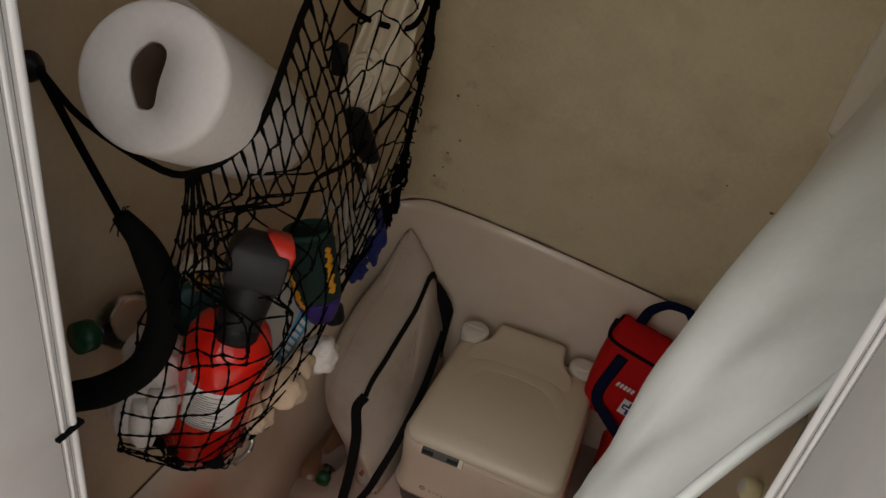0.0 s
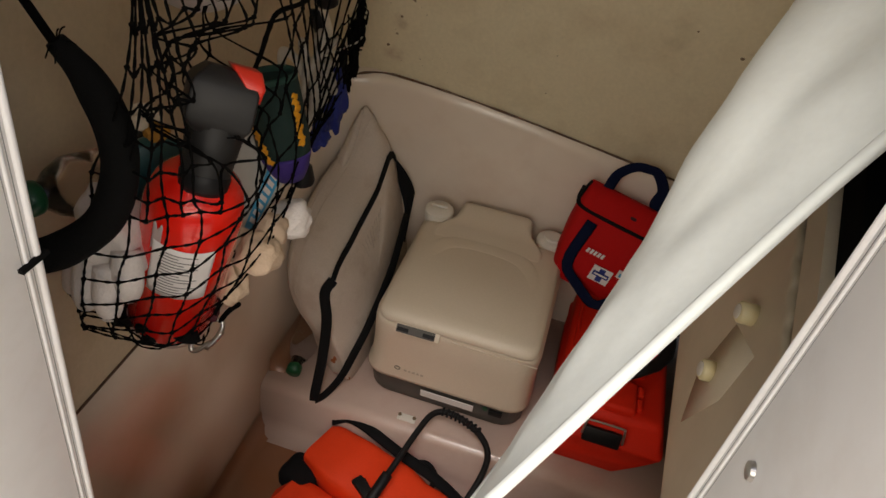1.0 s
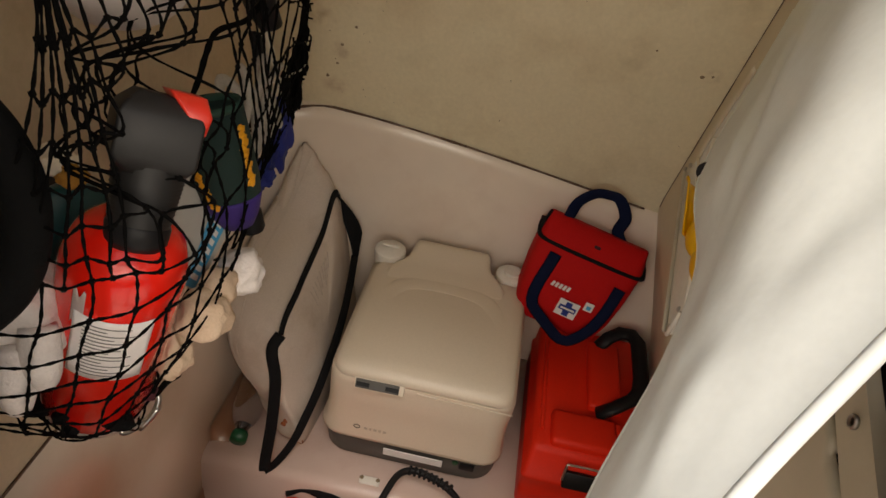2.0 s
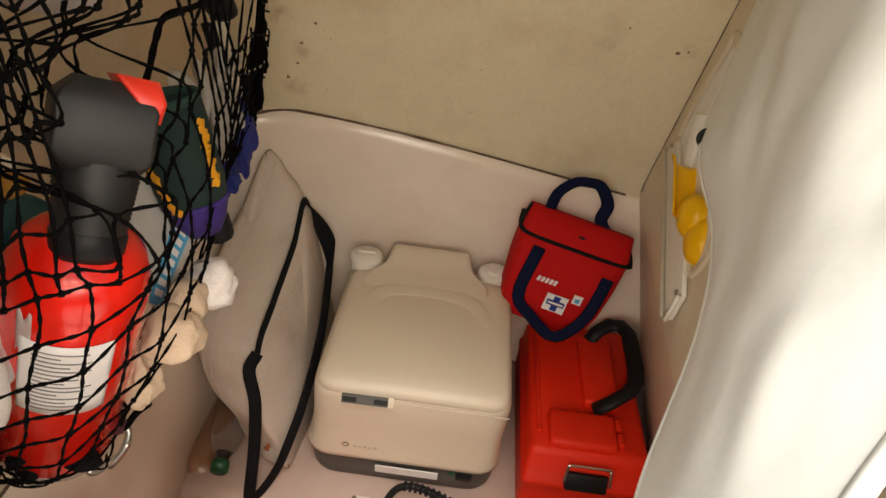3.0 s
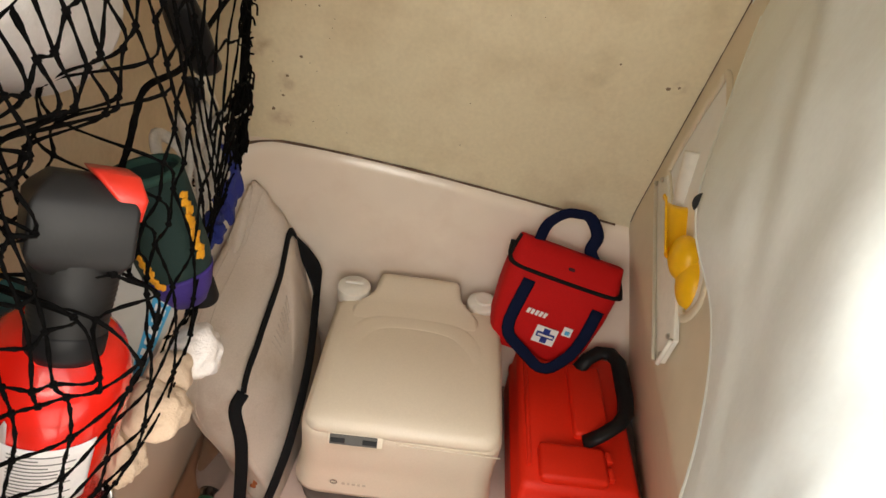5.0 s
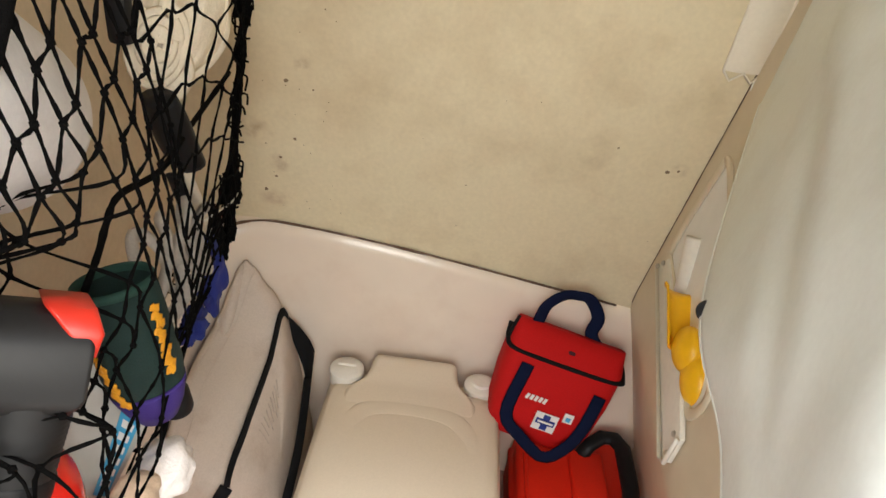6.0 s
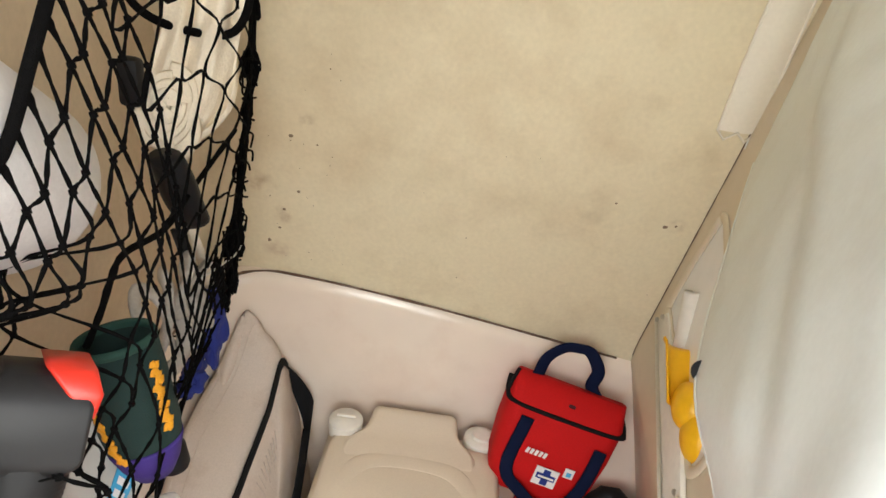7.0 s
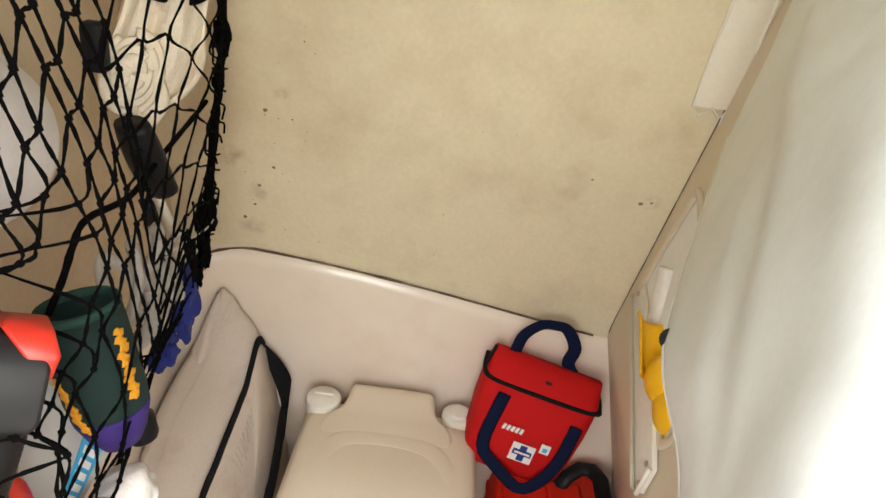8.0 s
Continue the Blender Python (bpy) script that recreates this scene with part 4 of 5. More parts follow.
# ---- the things in the net ----
def build_extinguisher():
    a, b = Vector((-0.305, -0.357, 0.558)), Vector((-0.203, -0.388, 0.832))
    m = axis(a, b)
    e = thing("fire_extinguisher", m, "glossy red fire extinguisher with white paper label, upright in the net", "fire extinguisher")
    r = 0.050
    part("cylinder", lathe([(0.0001, 0.006), (r * 0.9, 0.004), (r, 0.010), (r, 0.22), (r * 0.97, 0.238), (r * 0.86, 0.258), (r * 0.66, 0.270), (0.016, 0.276), (0.012, 0.279), (0.0001, 0.279)], 48), RED_PAINT, e)
    part("foot_ring", lathe([(r * 0.93, 0.0), (r * 1.0, 0.0), (r * 1.01, 0.006), (r * 0.99, 0.012), (r * 0.93, 0.006), (r * 0.93, 0.0)], 40, None, False), material("worn_rim", (0.55, 0.42, 0.36), 0.5, 0.4, scale=60, grain=0.2), e, "worn bare metal rim")
    inv = m.inverted()
    c = inv @ Vector((-0.198, -0.430, 0.725))
    ang = math.atan2(c.y, c.x)
    def lab(u, v, lift=0.0008):
        t = ang + 0.36 - 1.25 * (1 - u)
        return ((r + lift) * math.cos(t), (r + lift) * math.sin(t), 0.124 + 0.092 * v)
    label = part("label", sheet(lambda u, v: lab(u, v), 20, 6, -0.0004), PAPER, e, "white paper label with grey print")
    for k in range(15):
        w = (0.5, 0.62, 0.4, 0.66, 0.3, 0.58, 0.64, 0.36, 0.5)[k % 9]
        part("print_line", sheet(lambda u, v, k=k, w=w: lab(0.15 + w * u, 0.08 + 0.058 * k + 0.016 * v, 0.0015), 8, 1, -0.0002), INK, label)
    part("worn_patch", sheet(lambda u, v: ((r + 0.0006) * math.cos(ang - 0.95 + 0.22 * u), (r + 0.0006) * math.sin(ang - 0.95 + 0.22 * u), 0.195 + 0.045 * v + 0.006 * math.sin(9 * u)), 6, 4, -0.0002), material("worn_tape", (0.5, 0.4, 0.38), 0.5), e)
    return e


build_extinguisher()


def build_spotlight():
    m = stand((-0.206, -0.386, 0.814), (0.006, 0.037, 0.072), (0.55, 0.55, 0.25))
    s = thing("handheld_spotlight", m, "charcoal plastic handheld lamp with a red face plate", "lamp")
    loops = []
    for k in range(30):
        z = 0.004 + 0.052 * k / 29
        r = 0.0225 + 0.0010 * (k % 2) + 0.005 * k / 29
        loops.append([(r * math.cos(2 * math.pi * j / 28), r * math.sin(2 * math.pi * j / 28), z) for j in range(28)])
    part("barrel", rings(loops), SPOT_GREY, s, "ribbed charcoal barrel")
    part("collar", lathe([(0.0001, -0.014), (0.020, -0.014), (0.0235, -0.008), (0.0245, 0.004), (0.0225, 0.008), (0.0001, 0.009)], 28), BLACK, s)
    head = rings([rrect(-0.022, 0.022, -0.022, 0.022, 0.046, 0.008), rrect(-0.029, 0.029, -0.030, 0.027, 0.055, 0.004), rrect(-0.031, 0.031, -0.032, 0.028, 0.060, 0.003), rrect(-0.031, 0.031, -0.032, 0.028, 0.090, 0.003), rrect(-0.028, 0.028, -0.029, 0.026, 0.096, 0.003), rrect(-0.020, 0.020, -0.020, 0.018, 0.106, 0.003)])
    part("head", head, SPOT_GREY, s, "boxy charcoal lamp head")
    part("face", rings([rrect(-0.027, 0.027, 0.020, 0.030, 0.084, 0.003), rrect(-0.0285, 0.0285, 0.012, 0.032, 0.098, 0.003), rrect(-0.023, 0.023, 0.000, 0.027, 0.111, 0.004)]), SPOT_RED, s, "red face plate")
    return s


build_spotlight()


SCRIPT_RIGHT, SCRIPT_LEFT = 2.30, 0.55


def build_sleeve():
    m = stand((-0.198, -0.232, 0.738), (-0.025, 0.010, 0.108), (0.24, -0.42, 0.0)) @ Matrix.Diagonal((0.80, 0.80, 0.80, 1.0))
    neck = m.inverted() @ Vector((-0.199, -0.194, 0.700))
    s = thing("bottle_sleeve", m, "dark green neoprene bottle sleeve with yellow print and purple base", "sleeve")
    r = 0.040
    part("sleeve_wall", lathe([(r * 0.70, -0.004), (r * 0.92, 0.016), (r, 0.04), (r, 0.10), (r * 0.98, 0.135), (r * 0.90, 0.136), (r * 0.90, 0.06), (r * 0.6, 0.03), (0.0001, 0.03)], 36), GREEN_NEO, s, "dark green neoprene wall")
    part("rim_binding", lathe([(r * 0.90, 0.132), (r * 0.98, 0.131), (r * 1.01, 0.136), (r * 0.96, 0.141), (r * 0.89, 0.138), (r * 0.90, 0.132)], 36, None, False), material("green_binding", (0.012, 0.050, 0.036), 0.8, scale=400, bump=0.3), s, "green bound rim")
    part("purple_base", lathe([(0.0001, -0.022), (r * 0.50, -0.022), (r * 0.74, -0.006), (r * 0.94, 0.016), (r * 0.96, 0.022), (r * 0.72, -0.002), (0.0001, -0.002)], 32), PURPLE, s, "purple base band")
    part("bottle_neck", lathe([(0.0001, -0.052), (0.015, -0.052), (0.018, -0.046), (0.018, -0.022), (0.012, -0.014), (0.0001, -0.014)], 24, pose(neck.x, neck.y, neck.z + 0.034)), BLACK, s, "black bottle neck")
    # lettering too worn to read, as short bars
    def script(a0, z0, n, rise, drift):
        for k in range(n):
            a, z = a0 + drift * k + 0.05 * math.sin(2.3 * k), z0 + rise * k
            pts = [((r + 0.0008) * math.cos(a + q * 0.10), (r + 0.0008) * math.sin(a + q * 0.10), z + w) for q, w in ((-1.1, 0.001 * (k % 3)), (-0.3, 0.006), (0.5, -0.001), (1.2, 0.005 - 0.002 * (k % 2)))]
            part("printed_mark", tube(pts, 0.0030 + 0.0012 * (k % 2), 6, 0.3, up=(math.cos(a), math.sin(a), 0), steps=4), GOLD_PRINT, s)
    script(SCRIPT_RIGHT, 0.040, 9, 0.0085, 0.015)
    script(SCRIPT_LEFT, 0.070, 7, -0.0085, 0.07)
    return s


build_sleeve()

roll = thing("paper_roll", axis((-0.238, -0.425, 1.097), (-0.272, -0.268, 0.994)), "white paper towel roll hanging on the net cord", "paper roll")
outer = []
for z, r in ((0.0, 0.060), (0.002, 0.0635), (0.008, 0.065), (0.217, 0.0655), (0.225, 0.064), (0.227, 0.060)):
    outer.append([((r + 0.0012 * noise.noise((math.cos(a) * 2, math.sin(a) * 2, z * 20))) * math.cos(a), (r * 0.98) * math.sin(a), z) for a in [2 * math.pi * j / 56 for j in range(56)]])
hole = []
for z in (0.227, 0.12, 0.003, 0.0):
    hole.append([(0.014 * math.cos(a) * (1 + 0.22 * math.sin(3 * a + 1)) + 0.003, 0.032 * math.sin(a) * (1 + 0.12 * math.cos(2 * a)), z) for a in [2 * math.pi * j / 56 for j in range(56)]])
bm = rings(outer + hole, caps=False)
n = len(bm.verts)
bm.verts.ensure_lookup_table()
first, last = [bm.verts[j] for j in range(56)], [bm.verts[n - 56 + j] for j in range(56)]
for j in range(56):
    bm.faces.new((last[j], last[(j + 1) % 56], first[(j + 1) % 56], first[j]))
part("paper", bm, PAPER, roll)
# the brown is deepened for the shade inside the hole
part("core", rings([[(p[0] * 0.94, p[1] * 0.94, p[2]) for p in l] for l in (hole[0], hole[2])], caps=False), material("cardboard", (0.16, 0.10, 0.07), 0.9, scale=120), roll, "brown cardboard core")
# added black disc that shuts the hole against light from behind
part("core_dark_disc", lathe([(0.0001, 0.16), (0.024, 0.16), (0.024, 0.164), (0.0001, 0.164)], 20), WEB, roll, "black disc added to darken the hollow core")
part("loose_end", sheet(lambda u, v: ((0.0665 + 0.008 * u * u) * math.cos(1.2 + 0.35 * u), (0.0665 + 0.008 * u * u) * math.sin(1.2 + 0.35 * u), 0.002 + 0.218 * v), 6, 8, 0.0006), PAPER, roll)


def cloth_blob(p, r, seed, stretch=(1, 1, 1), amp=0.22, sub=4):
    bm = bmesh.new()
    bmesh.ops.create_icosphere(bm, subdivisions=sub, radius=r)
    for v in bm.verts:
        d = v.co.normalized()
        k = amp * noise.noise((d.x * 1.6 + seed, d.y * 1.6, d.z * 1.6)) + 0.4 * amp * noise.noise((d.x * 3.2 + seed, d.y * 3.2, d.z * 3.2)) + 0.10 * amp * noise.noise((d.x * 11, d.y * 11 + seed, d.z * 11))
        v.co = Vector((v.co.x * stretch[0], v.co.y * stretch[1], v.co.z * stretch[2])) * (1 + k)
    bmesh.ops.translate(bm, vec=p, verts=bm.verts)
    return bm


rag = thing("knotted_rag", pose(0, 0, 0), "peach and white cotton rag knotted into the net", "rag")
part("white_knot", cloth_blob((-0.192, -0.242, 0.664), 0.026, 3.1, (1, 1.1, 0.9)), WHITE_CLOTH, rag, "white cotton knot")
part("peach_knot", cloth_blob((-0.200, -0.278, 0.668), 0.021, 7.7, (0.9, 1.1, 1.1)), PEACH_CLOTH, rag)
part("peach_belly", cloth_blob((-0.200, -0.312, 0.660), 0.027, 9.1, (1, 1.0, 1.0)), PEACH_CLOTH, rag)
part("peach_tail", cloth_blob((-0.226, -0.335, 0.622), 0.021, 5.3, (0.8, 0.9, 1.6), 0.4), PEACH_CLOTH, rag, "hanging peach cotton tail")
glove = thing("white_gloves", pose(0, 0, 0), "white cotton gloves bundled beside the extinguisher", "gloves")
part("palm", cloth_blob((-0.300, -0.420, 0.735), 0.040, 1.3, (0.9, 0.9, 1.35)), WHITE_CLOTH, glove)
for k, (a, b) in enumerate((((-0.305, -0.450, 0.725), (-0.316, -0.460, 0.668)), ((-0.285, -0.450, 0.725), (-0.290, -0.460, 0.662)), ((-0.27, -0.438, 0.74), (-0.270, -0.448, 0.686)), ((-0.322, -0.438, 0.715), (-0.340, -0.448, 0.672)))):
    mid = (Vector(a) + Vector(b)) / 2 + Vector((0.004, -0.006, 0))
    part("finger", tube([a, mid, b], 0.0155, 12, steps=5, taper=lambda t: 0.55 + 0.5 * math.sin(math.pi * min(0.9, 0.25 + 0.65 * t))), WHITE_CLOTH, glove)
jar = thing("lidded_jar", axis((-0.345, -0.30, 0.742), (-0.300, -0.330, 0.752)), "black lidded jar with teal band behind the net strap", "jar")
part("jar_body", lathe([(0.0001, -0.03), (0.036, -0.03), (0.038, -0.024), (0.038, 0.02), (0.036, 0.03), (0.0001, 0.03)], 32), BLACK, jar)
part("jar_lid", lathe([(0.0001, 0.028), (0.0385, 0.028), (0.0395, 0.032), (0.0395, 0.044), (0.036, 0.047), (0.0001, 0.047)], 32), TEAL, jar, "teal lid")
bottle(axis((-0.352, -0.318, 0.735), (-0.372, -0.452, 0.775)), GREEN_CAP, "clear plastic bottle with green cap lying in the net", 0.034, 0.125)
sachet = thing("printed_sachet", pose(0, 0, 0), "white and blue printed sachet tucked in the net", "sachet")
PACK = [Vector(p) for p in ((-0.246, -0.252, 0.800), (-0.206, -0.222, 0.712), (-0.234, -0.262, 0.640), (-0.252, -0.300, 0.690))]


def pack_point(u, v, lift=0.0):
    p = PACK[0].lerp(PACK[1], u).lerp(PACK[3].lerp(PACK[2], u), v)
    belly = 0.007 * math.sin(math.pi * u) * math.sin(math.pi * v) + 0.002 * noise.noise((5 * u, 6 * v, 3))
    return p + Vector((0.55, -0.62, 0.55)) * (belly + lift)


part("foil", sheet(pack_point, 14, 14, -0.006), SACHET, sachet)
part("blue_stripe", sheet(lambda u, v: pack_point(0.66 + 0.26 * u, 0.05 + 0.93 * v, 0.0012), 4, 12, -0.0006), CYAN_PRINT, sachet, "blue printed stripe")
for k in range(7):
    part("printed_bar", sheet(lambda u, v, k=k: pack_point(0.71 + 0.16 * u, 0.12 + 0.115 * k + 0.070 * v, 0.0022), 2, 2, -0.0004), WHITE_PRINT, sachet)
blackbag = thing("black_bag", pose(0, 0, 0), "crumpled black plastic bag under the extinguisher in the net", "bag")
part("crumple", cloth_blob((-0.312, -0.375, 0.572), 0.034, 2.2, (1.3, 1.1, 0.45), 0.9), FOAM, blackbag)
for a, b, w in (((-0.318, -0.368, 0.575), (-0.368, -0.398, 0.580), 0.030), ((-0.310, -0.360, 0.560), (-0.340, -0.372, 0.545), 0.026), ((-0.305, -0.350, 0.556), (-0.312, -0.360, 0.520), 0.030), ((-0.290, -0.345, 0.560), (-0.272, -0.318, 0.540), 0.024)):
    a, b = Vector(a), Vector(b)
    side = (b - a).cross(Vector((0.5, -0.5, 0.7))).normalized()
    part("corner", sheet(lambda u, v: a.lerp(b, u) + side * w * (v - 0.5) * (1 - u) ** 0.7 + Vector((0, 0, 0.006 * math.sin(5 * u + 4 * v))), 8, 6, 0.0012), FOAM, blackbag)
part("maroon_fold", cloth_blob((-0.262, -0.348, 0.575), 0.018, 8.2, (1.1, 1.1, 0.8), 0.5), MAROON, blackbag, "maroon fold")
yel = thing("yellow_sponge", pose(0, 0, 0), "yellow and cream sponge behind the extinguisher", "sponge")
part("foam", cloth_blob((-0.305, -0.335, 0.825), 0.015, 4.4, (1, 1, 0.8), 0.5), CREAM_CLOTH, yel)
part("yellow_side", cloth_blob((-0.285, -0.345, 0.820), 0.011, 4.9, (1, 1, 0.8), 0.5), material("ochre_foam", (0.42, 0.20, 0.03), 0.9, scale=200, bump=0.4), yel)

bundle = thing("cream_strap_bundle", pose(0, 0, 0), "coiled cream cloth strap bundle hanging in the net", "strap")
CLOTH_L = smooth_path([(-0.286, 0.037, 1.15), (-0.283, 0.035, 1.094), (-0.285, 0.024, 1.032), (-0.301, -0.003, 0.963), (-0.277, -0.005, 0.924)], 6)
CLOTH_R = smooth_path([(-0.200, 0.070, 1.15), (-0.205, 0.067, 1.102), (-0.216, 0.053, 1.037), (-0.225, 0.032, 0.964), (-0.266, 0.000, 0.922)], 6)
AWAY = Vector((-0.40, 0.87, -0.28))


def bundle_point(u, v):
    p = along(CLOTH_L, v).lerp(along(CLOTH_R, v), u)
    fold = 0.022 * abs(math.sin(5.5 * u + 2.2 * v + 1.5 * noise.noise((3 * u, 4 * v, 8)))) + 0.006 * noise.noise((9 * u, 7 * v, 1))
    return p - AWAY * (0.012 * math.sin(math.pi * u) + fold)


part("folded_cloth", sheet(bundle_point, 36, 36, -0.006), CREAM_CLOTH, bundle, "folded cream cloth")
ex, ez = Vector((0.88, 0.40, 0.02)), Vector((0.10, 0.24, 0.96))
for k in range(4):
    r = 0.008 + 0.0062 * k
    c = Vector((-0.266, -0.016, 0.972)) - AWAY * (0.014 - 0.003 * k)
    pts = [c + ex * r * 0.85 * math.cos(a) + ez * (r * 1.35) * math.sin(a) - AWAY * 0.004 * noise.noise((k, 2 * a, 0)) for a in [0.7 * k + 2 * math.pi * j / 13 for j in range(13)]]
    part("coil", tube(pts, 0.0075, 8, 0.35, up=tuple(AWAY), steps=3), CREAM_CLOTH, bundle)
part("loose_tail", tube([(-0.262, -0.020, 0.985), (-0.250, -0.012, 0.965), (-0.246, -0.012, 0.945), (-0.256, -0.02, 0.925)], 0.012, 8, 0.3, up=tuple(AWAY), steps=5), CREAM_CLOTH, bundle, "flat cream strap")
tool = thing("folding_tool", pose(0, 0, 0), "black-handled folding tool with steel blades in the net", "tool")
part("grip", tube([(-0.246, -0.066, 0.940), (-0.244, -0.056, 0.915), (-0.240, -0.046, 0.885), (-0.234, -0.036, 0.862)], 0.019, 12, 0.7, steps=5, taper=lambda t: 0.75 + 0.35 * math.sin(math.pi * (0.15 + 0.75 * t))), BLACK, tool, "black plastic grip")
part("blade", tube([(-0.246, -0.028, 0.852), (-0.246, 0.0, 0.80), (-0.250, 0.028, 0.742)], 0.007, 8, 0.4, steps=4), CREAM_CLOTH, tool, "pale wooden blade")
part("blade", tube([(-0.250, -0.044, 0.852), (-0.252, -0.018, 0.80), (-0.256, 0.008, 0.735)], 0.008, 8, 0.4, steps=4), BLACK, tool)
part("clasp", box(-0.285, -0.042, 0.999, 0.022, 0.018, 0.046, 0.006, 2), BLACK, tool, "black clasp")
part("zip_tie", tube([(-0.240, -0.030, 0.785), (-0.236, 0.03, 0.775), (-0.238, 0.085, 0.762), (-0.25, 0.14, 0.752)], 0.0012, 6, steps=4), WHITE, tool, "white cable tie")
blue = thing("blue_cloth", pose(0, 0, 0), "crumpled royal blue cloth in the far end of the net", "cloth")
part("fold", cloth_blob((-0.248, 0.02, 0.688), 0.028, 3.9, (0.5, 0.8, 1.5), 0.7), BLUE_CLOTH, blue)
part("fold", cloth_blob((-0.25, -0.03, 0.655), 0.022, 8.4, (0.6, 1.1, 0.9), 0.7), BLUE_CLOTH, blue)
part("dark_fold", cloth_blob((-0.262, 0.06, 0.715), 0.030, 6.6, (0.6, 1.0, 1.2), 0.7), FOAM, blue, "black fold")
STRAP_GREY = material("pale_grey_webbing", (0.50, 0.46, 0.41), 0.85, scale=300, bump=0.4, grain=0.12)
coil = thing("grey_strap_coil", pose(0, 0, 0), "loops of pale grey padded strap stuffed in the net", "strap")
for k, (y, z, ry, rz, r) in enumerate(((-0.120, 0.770, 0.026, 0.048, 0.0075), (-0.085, 0.762, 0.020, 0.056, 0.0085), (-0.052, 0.772, 0.022, 0.050, 0.0075), (-0.022, 0.768, 0.020, 0.036, 0.0065))):
    pts = [(-0.252 + 0.004 * k + 0.010 * math.cos(a * 2 + k), y + ry * math.cos(a) + 0.16 * rz * math.sin(a), z + rz * math.sin(a)) for a in [2 * math.pi * j / 12 for j in range(13)]]
    part("loop", tube(pts, r, 8, 0.55, up=(1, 0, 0), steps=3), STRAP_GREY, coil)
carab = thing("carabiner", stand((-0.340, -0.286, 0.398), (0.035, 0.042, 0.046), (0.42, -0.5, 0.68)), "steel carabiner hanging from the net", "carabiner")
pts = [(0.012 * math.cos(a) * (1.15 if math.sin(a) > 0 else 0.85), 0, 0.028 + 0.032 * math.sin(a)) for a in [2 * math.pi * j / 16 for j in range(17)]]
part("ring", tube(pts, 0.0042, 10, up=(0, 1, 0), steps=2), STEEL, carab)
part("gate", tube([(-0.013, 0, 0.012), (-0.014, 0, 0.03), (-0.013, 0, 0.048)], 0.0046, 10, steps=3), STEEL, carab)
part("sling", tube([(0, 0, 0.058), (0.002, 0.02, 0.085), (0.0, 0.06, 0.115)], 0.004, 8, steps=4), CORD, carab, "black sling")

# ---- the cargo net ----
NET = [  # rows from the rim down, columns from the doorway to the back corner
    [(-0.290, -0.420, 1.005), (-0.228, -0.395, 1.000), (-0.188, -0.350, 1.045), (-0.168, -0.30, 1.15), (-0.200, -0.10, 1.22), (-0.225, 0.08, 1.17), (-0.250, 0.20, 1.12)],
    [(-0.276, -0.449, 0.832), (-0.188, -0.420, 0.850), (-0.182, -0.314, 0.880), (-0.180, -0.20, 0.985), (-0.202, -0.06, 1.03), (-0.218, 0.08, 1.00), (-0.250, 0.185, 0.985)],
    [(-0.288, -0.478, 0.735), (-0.186, -0.438, 0.765), (-0.172, -0.300, 0.765), (-0.186, -0.165, 0.81), (-0.210, -0.03, 0.85), (-0.224, 0.07, 0.86), (-0.252, 0.155, 0.87)],
    [(-0.308, -0.478, 0.665), (-0.222, -0.436, 0.668), (-0.190, -0.310, 0.668), (-0.212, -0.16, 0.70), (-0.228, -0.02, 0.73), (-0.232, 0.07, 0.75), (-0.255, 0.125, 0.77)],
    [(-0.345, -0.448, 0.605), (-0.272, -0.408, 0.566), (-0.248, -0.315, 0.598), (-0.248, -0.16, 0.66), (-0.252, -0.01, 0.67), (-0.254, 0.06, 0.68), (-0.262, 0.100, 0.69)],
    [(-0.385, -0.420, 0.635), (-0.345, -0.335, 0.552), (-0.325, -0.270, 0.580), (-0.325, -0.14, 0.64), (-0.330, -0.01, 0.65), (-0.328, 0.06, 0.65), (-0.320, 0.10, 0.66)],
]
NET_ROWS = [smooth_path(r, 8) for r in NET]


def net_point(u, v):
    col = [along(r, min(1, max(0, u))) for r in NET_ROWS]
    path = smooth_path(col, 4)
    return along(path, min(1, max(0, v)))


def wobble(p, s, amp=0.0035):
    return p + amp * Vector((0.4 * noise.noise((p.x * 30 + s, p.y * 30, p.z * 30)), noise.noise((p.x * 30, p.y * 30 + s, p.z * 30)), noise.noise((p.x * 30, p.y * 30, p.z * 30 + s))))


def outside(p, a, b, r):
    """Push a point out of the rod from a to b, away from its axis."""
    a, b = Vector(a), Vector(b)
    d = b - a
    t = (p - a).dot(d) / d.length_squared
    if not -0.05 < t < 1.05:
        return p
    foot = a + d * t
    away = p - foot
    return foot + away.normalized() * r if away.length < r else p


def rest(p):
    """A cord's point laid over the extinguisher and the lamp's neck, and behind the lamp's head."""
    if p.z > 0.862:
        foot = Vector((-0.206, -0.386, 0.814)).lerp(Vector((-0.199, -0.341, 0.902)), (p.z - 0.814) / 0.088)
        if p.z < 0.945 and (p - foot).length < 0.058:
            p = Vector((min(p.x, foot.x - 0.046), p.y, p.z))
        return p
    p = outside(p, (-0.305, -0.357, 0.558), (-0.203, -0.388, 0.832), 0.0545)
    return outside(p, (-0.206, -0.386, 0.814), (-0.199, -0.341, 0.902), 0.032)


net = thing("cargo_net", pose(0, 0, 0), "black knotted cargo net full of gear along the wall", "net")
NU, NV, RIM_ROWS = 26, 26, 7


def bend(s, knots):
    for (a, p), (b, q) in zip(knots, knots[1:]):
        if s <= b:
            return p + (q - p) * (s - a) / (b - a)
    return knots[-1][1]


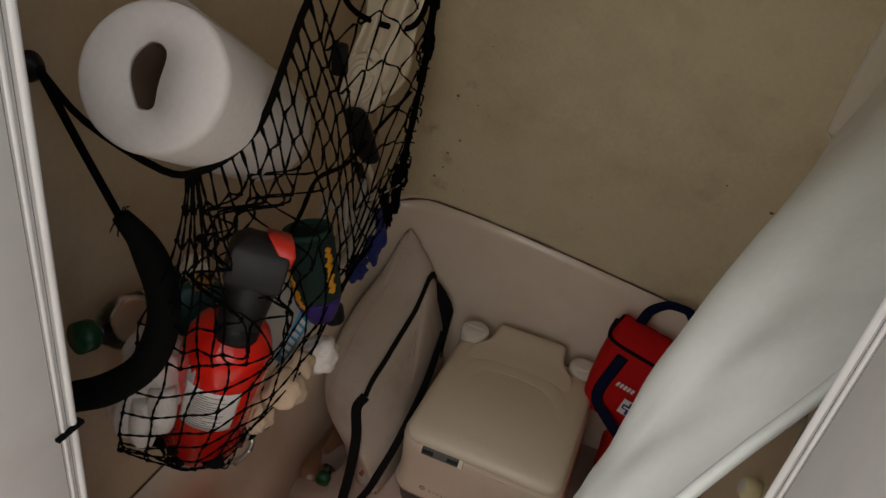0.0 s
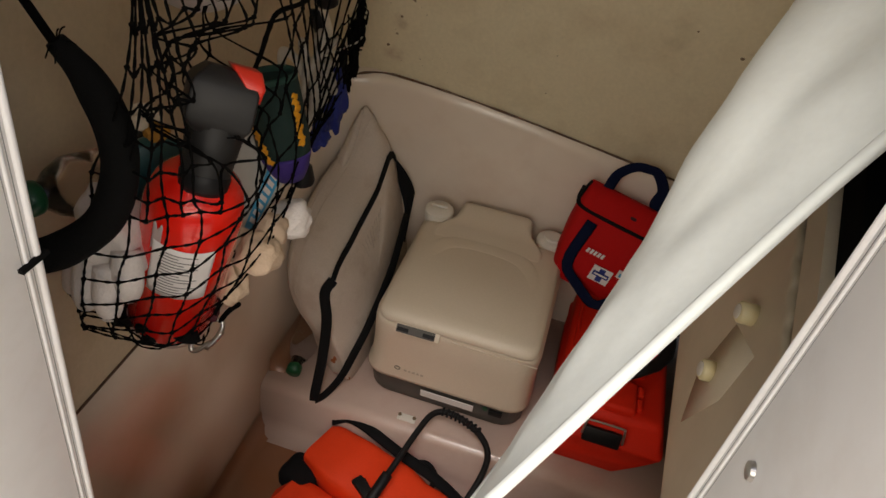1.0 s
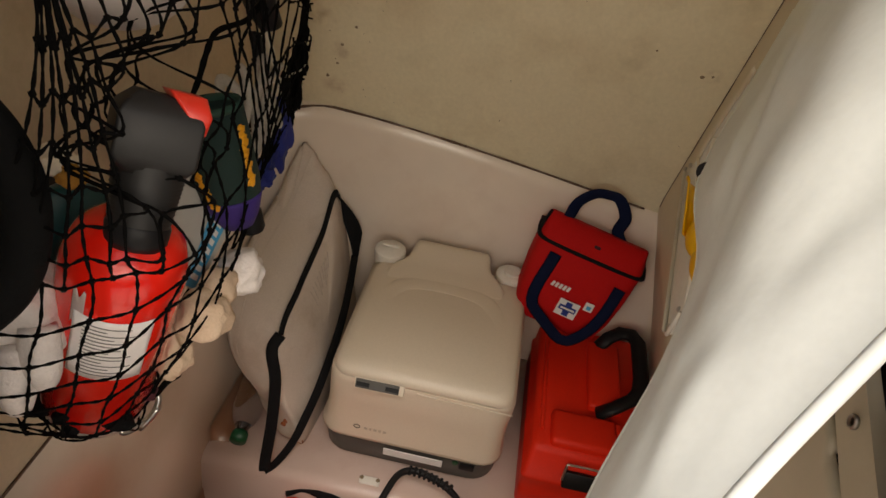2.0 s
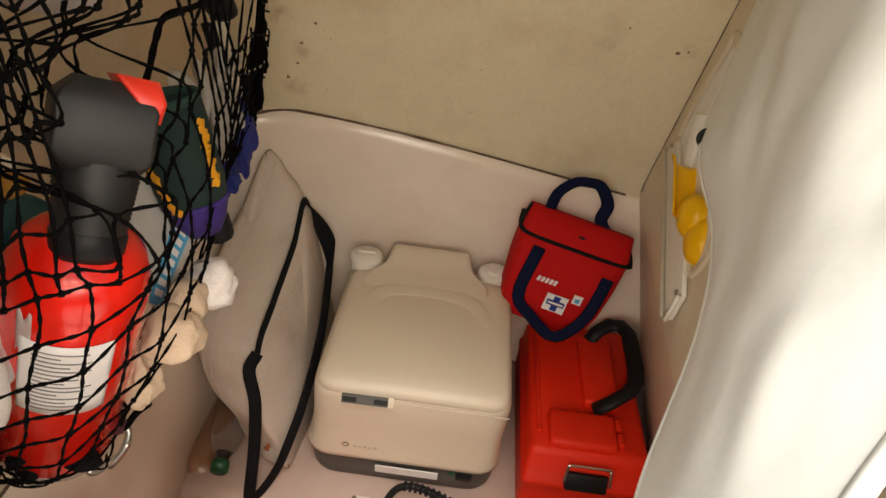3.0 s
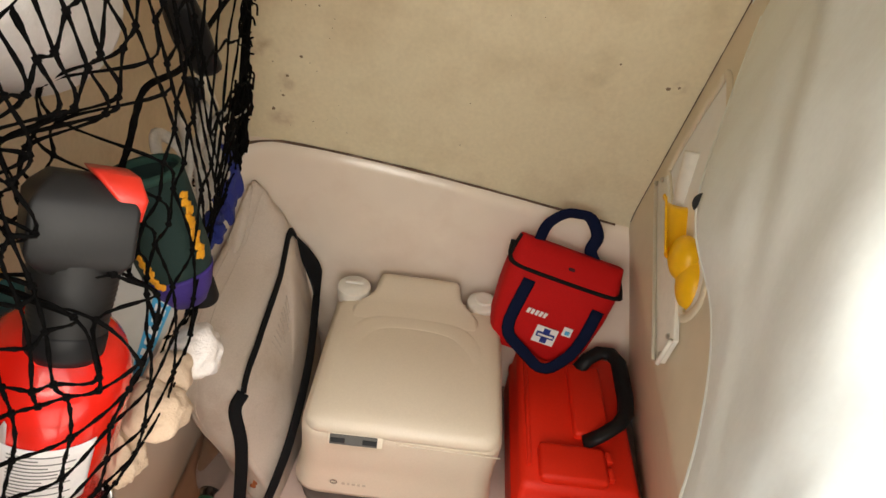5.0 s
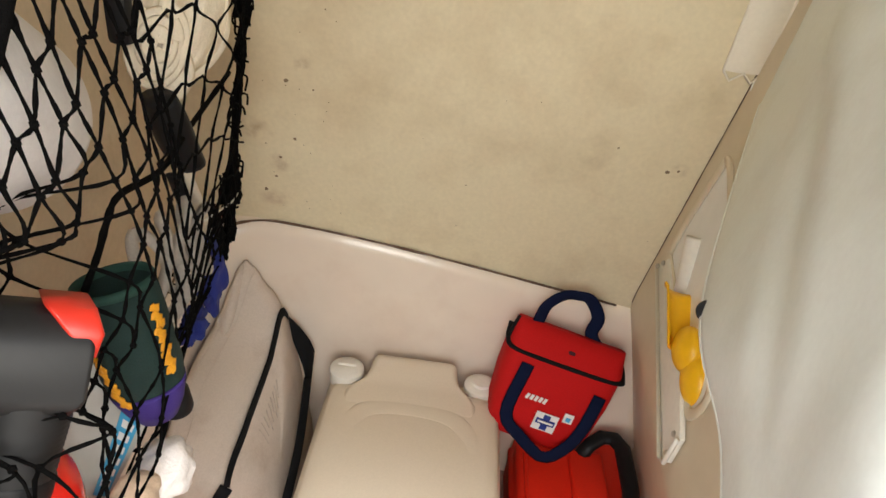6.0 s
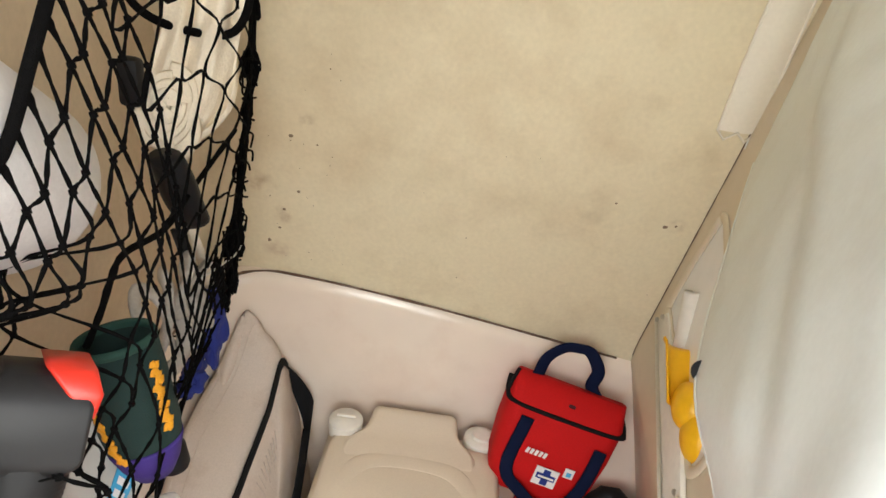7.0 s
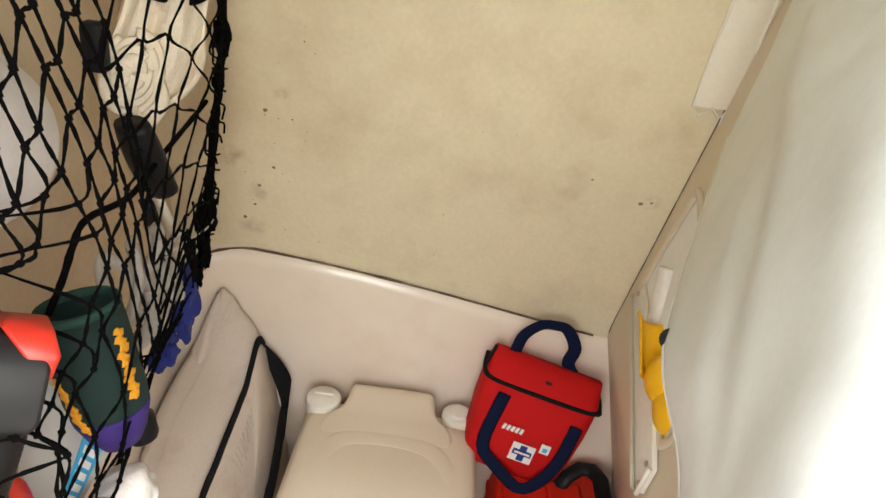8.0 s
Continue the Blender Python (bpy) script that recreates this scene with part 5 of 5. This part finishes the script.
def spread(s, v):
    """The cords run together below the rim and open again round the gear."""
    k = min(1.0, max(0.0, (v - 0.28) / 0.3))
    k = k * k * (3 - 2 * k)
    fan = max(0.0, 1 - v / 0.2)
    u = (1 - k) * bend(s, ((0, 0), (0.60, 0.43), (0.80, 0.53), (1.0, 1.0))) + k * bend(s, ((0, 0), (0.60, 0.42), (1.0, 1.0)))
    return u + max(0.0, 0.17 - u) * fan * 0.85


def sag(i, j):
    """Neighbouring knots sit a little higher and lower."""
    if not 0 < j < NV:
        return 0.0
    return 0.22 / NV * (i % 2) if j <= RIM_ROWS else 0.55 / NV * ((i // 2) % 2)


cross = [[rest(wobble(net_point(spread(i / NU, j / NV) + 0.003 * math.sin(3.1 * i + j), j / NV + sag(i, j)), 2.0)) for j in range(NV + 1)] for i in range(NU + 1)]
POCKET_COL = int(0.80 * NU)
for i in range(NU + 1):
    first, end = (10, NV) if POCKET_COL < i < NU else (0, RIM_ROWS if i % 2 and i < 0.6 * NU else NV)
    part("upright_cord", tube(cross[i][first:end + 1], 0.00155, 6, 0.62, steps=5, taper=None if first else lambda t: 1 + 0.7 * max(0.0, 1 - t / 0.03), twist=0.8), CORD, net)
CROSS_ROWS = [j for j in range(1, NV) if j <= RIM_ROWS or j % 2 == 1]
for j in CROSS_ROWS:
    step = 1 if j <= RIM_ROWS else 2
    cols = list(range(0, (NU if j > 9 else POCKET_COL) + 1, step))
    part("cross_cord", tube([cross[i][j] for i in cols], 0.00155, 6, 0.62, steps=5 * step, twist=0.8), CORD, net)
knot_bm = bmesh.new()
bmesh.ops.create_icosphere(knot_bm, subdivisions=1, radius=0.0028)
knot_me = part("knot", knot_bm, CORD, net)
knot_me.location = cross[1][1]
for j in CROSS_ROWS:
    for i in range(0, (NU - 2 if j > 9 else POCKET_COL) + 1, 1 if j <= RIM_ROWS else 2):
        k = knot_me.copy()
        scene.collection.objects.link(k)
        k.location = cross[i][j]
# the pocket of diamond mesh at the far end
PU, PV = 6, 15
for i in range(PU + 1):
    pts = []
    for j in range(PV + 1):
        u = 0.53 + 0.44 * (i + (0.48 if (i + j) % 2 else -0.48)) / PU
        pts.append(wobble(net_point(min(0.985, u), 0.50 * j / PV), 5.0, 0.003))
    part("pocket_mesh_cord", tube(pts, 0.0016, 6, 0.62, steps=5, twist=0.8), CORD, net)
draw = [(-0.254, 0.135, 0.905), (-0.248, 0.067, 0.900), (-0.232, -0.043, 0.901), (-0.218, -0.134, 0.901), (-0.222, -0.195, 0.907), (-0.228, -0.208, 0.889), (-0.231, -0.221, 0.868), (-0.240, -0.232, 0.84)]
part("drawstring", tube(draw, 0.0028, 8, steps=5, taper=lambda t: 1 + 0.35 * noise.noise((t * 20, 1, 6))), CORD, net, "thick black drawstring")
part("rim_cord", tube([(-0.408, -0.390, 1.050), (-0.35, -0.402, 1.020)] + [net_point(k / 12, 0) for k in range(1, 13)], 0.0036, 8, steps=4), CORD, net, "thick black rim cord")
part("lower_cord", tube([net_point(k / 12, 1) for k in range(13)], 0.0030, 8, steps=4), CORD, net, "thick black lower cord")
part("end_cord", tube([net_point(1, k / 10) for k in range(11)], 0.007, 8, steps=4, taper=lambda t: 0.8 + 0.5 * noise.noise((t * 22, 0, 4))), CORD, net, "gathered black end cord")
for k in range(6):
    pts = [net_point(0.95 + 0.07 * noise.noise((k, j * 0.8, 3)), j / 12) + Vector((0.010 * noise.noise((k * 3, j, 1)), 0.018 * noise.noise((k * 5, j * 1.3, 7)), 0)) for j in range(13)]
    part("loose_cord", tube(pts, 0.0017, 5, steps=3), CORD, net)
part("hanging_cord", tube([(-0.408, -0.391, 1.050), (-0.355, -0.409, 0.998), (-0.300, -0.425, 0.940)], 0.0042, 8, steps=4), CORD, net, "black hanging cord")
part("hook", lathe([(0.0001, 0), (0.014, 0), (0.016, 0.004), (0.012, 0.012), (0.006, 0.020), (0.0001, 0.021)], 20, axis((-0.428, -0.390, 1.052), (-0.33, -0.395, 1.05))), BLACK, net, "round black wall hook")
fm = [(-0.300, -0.425, 0.945), (-0.283, -0.418, 0.912), (-0.262, -0.425, 0.872), (-0.254, -0.440, 0.835), (-0.260, -0.464, 0.800), (-0.285, -0.490, 0.778), (-0.318, -0.508, 0.765), (-0.352, -0.520, 0.745)]
part("foam_sleeve", tube(fm, 0.0158, 14, steps=6, taper=lambda t: 0.55 + 0.5 * min(1, t * 5) + 0.10 * noise.noise((t * 9, 2, 2))), FOAM, net, "black foam sleeve round the cord")
for k, (u, v, r) in enumerate(((0.97, 0.03, 0.013), (0.98, 0.12, 0.011), (0.985, 0.22, 0.014), (0.97, 0.30, 0.010), (0.98, 0.38, 0.009), (0.985, 0.62, 0.017), (0.98, 0.70, 0.014), (0.96, 0.80, 0.013))):
    part("tangle", cloth_blob(net_point(u, v), 0.72 * r, 3.3 * k + 1, (0.8, 0.7, 2.1), 1.1, 3), CORD, net, "tangled lump of cord")
for k in range(24):
    c = net_point(0.94 + 0.06 * noise.noise((k, 1, 1.5)), 0.22 + 0.03 * k)
    pts = [c + Vector((0.006 * math.cos(a), 0.016 * math.cos(a + k) + 0.006 * math.sin(3 * a), 0.018 * math.sin(a))) for a in [2 * math.pi * j / 9 for j in range(8)]]
    part("loose_loop", tube(pts, 0.0014, 5, steps=3), CORD, net)
part("pocket_cord", tube([(-0.320, -0.01, 1.13), (-0.313, 0.002, 1.092), (-0.301, 0.003, 1.062), (-0.272, 0.008, 1.045), (-0.224, 0.026, 1.038), (-0.206, 0.040, 1.056), (-0.202, 0.06, 1.10)], 0.0042, 8, steps=5), CORD, net, "thick black pocket cord")
fray = []
for k in range(14):
    a = Vector((-0.298, -0.427, 0.940))
    d = Vector((random.uniform(-1, 1), random.uniform(-1, 0.4), random.uniform(-0.2, 1))) * 0.02
    fray.append(tube([a, a + d * 0.6 + Vector((0, 0, 0.004)), a + d], 0.0007, 4, steps=2))
part("frayed_threads", join(*fray), CORD, net)
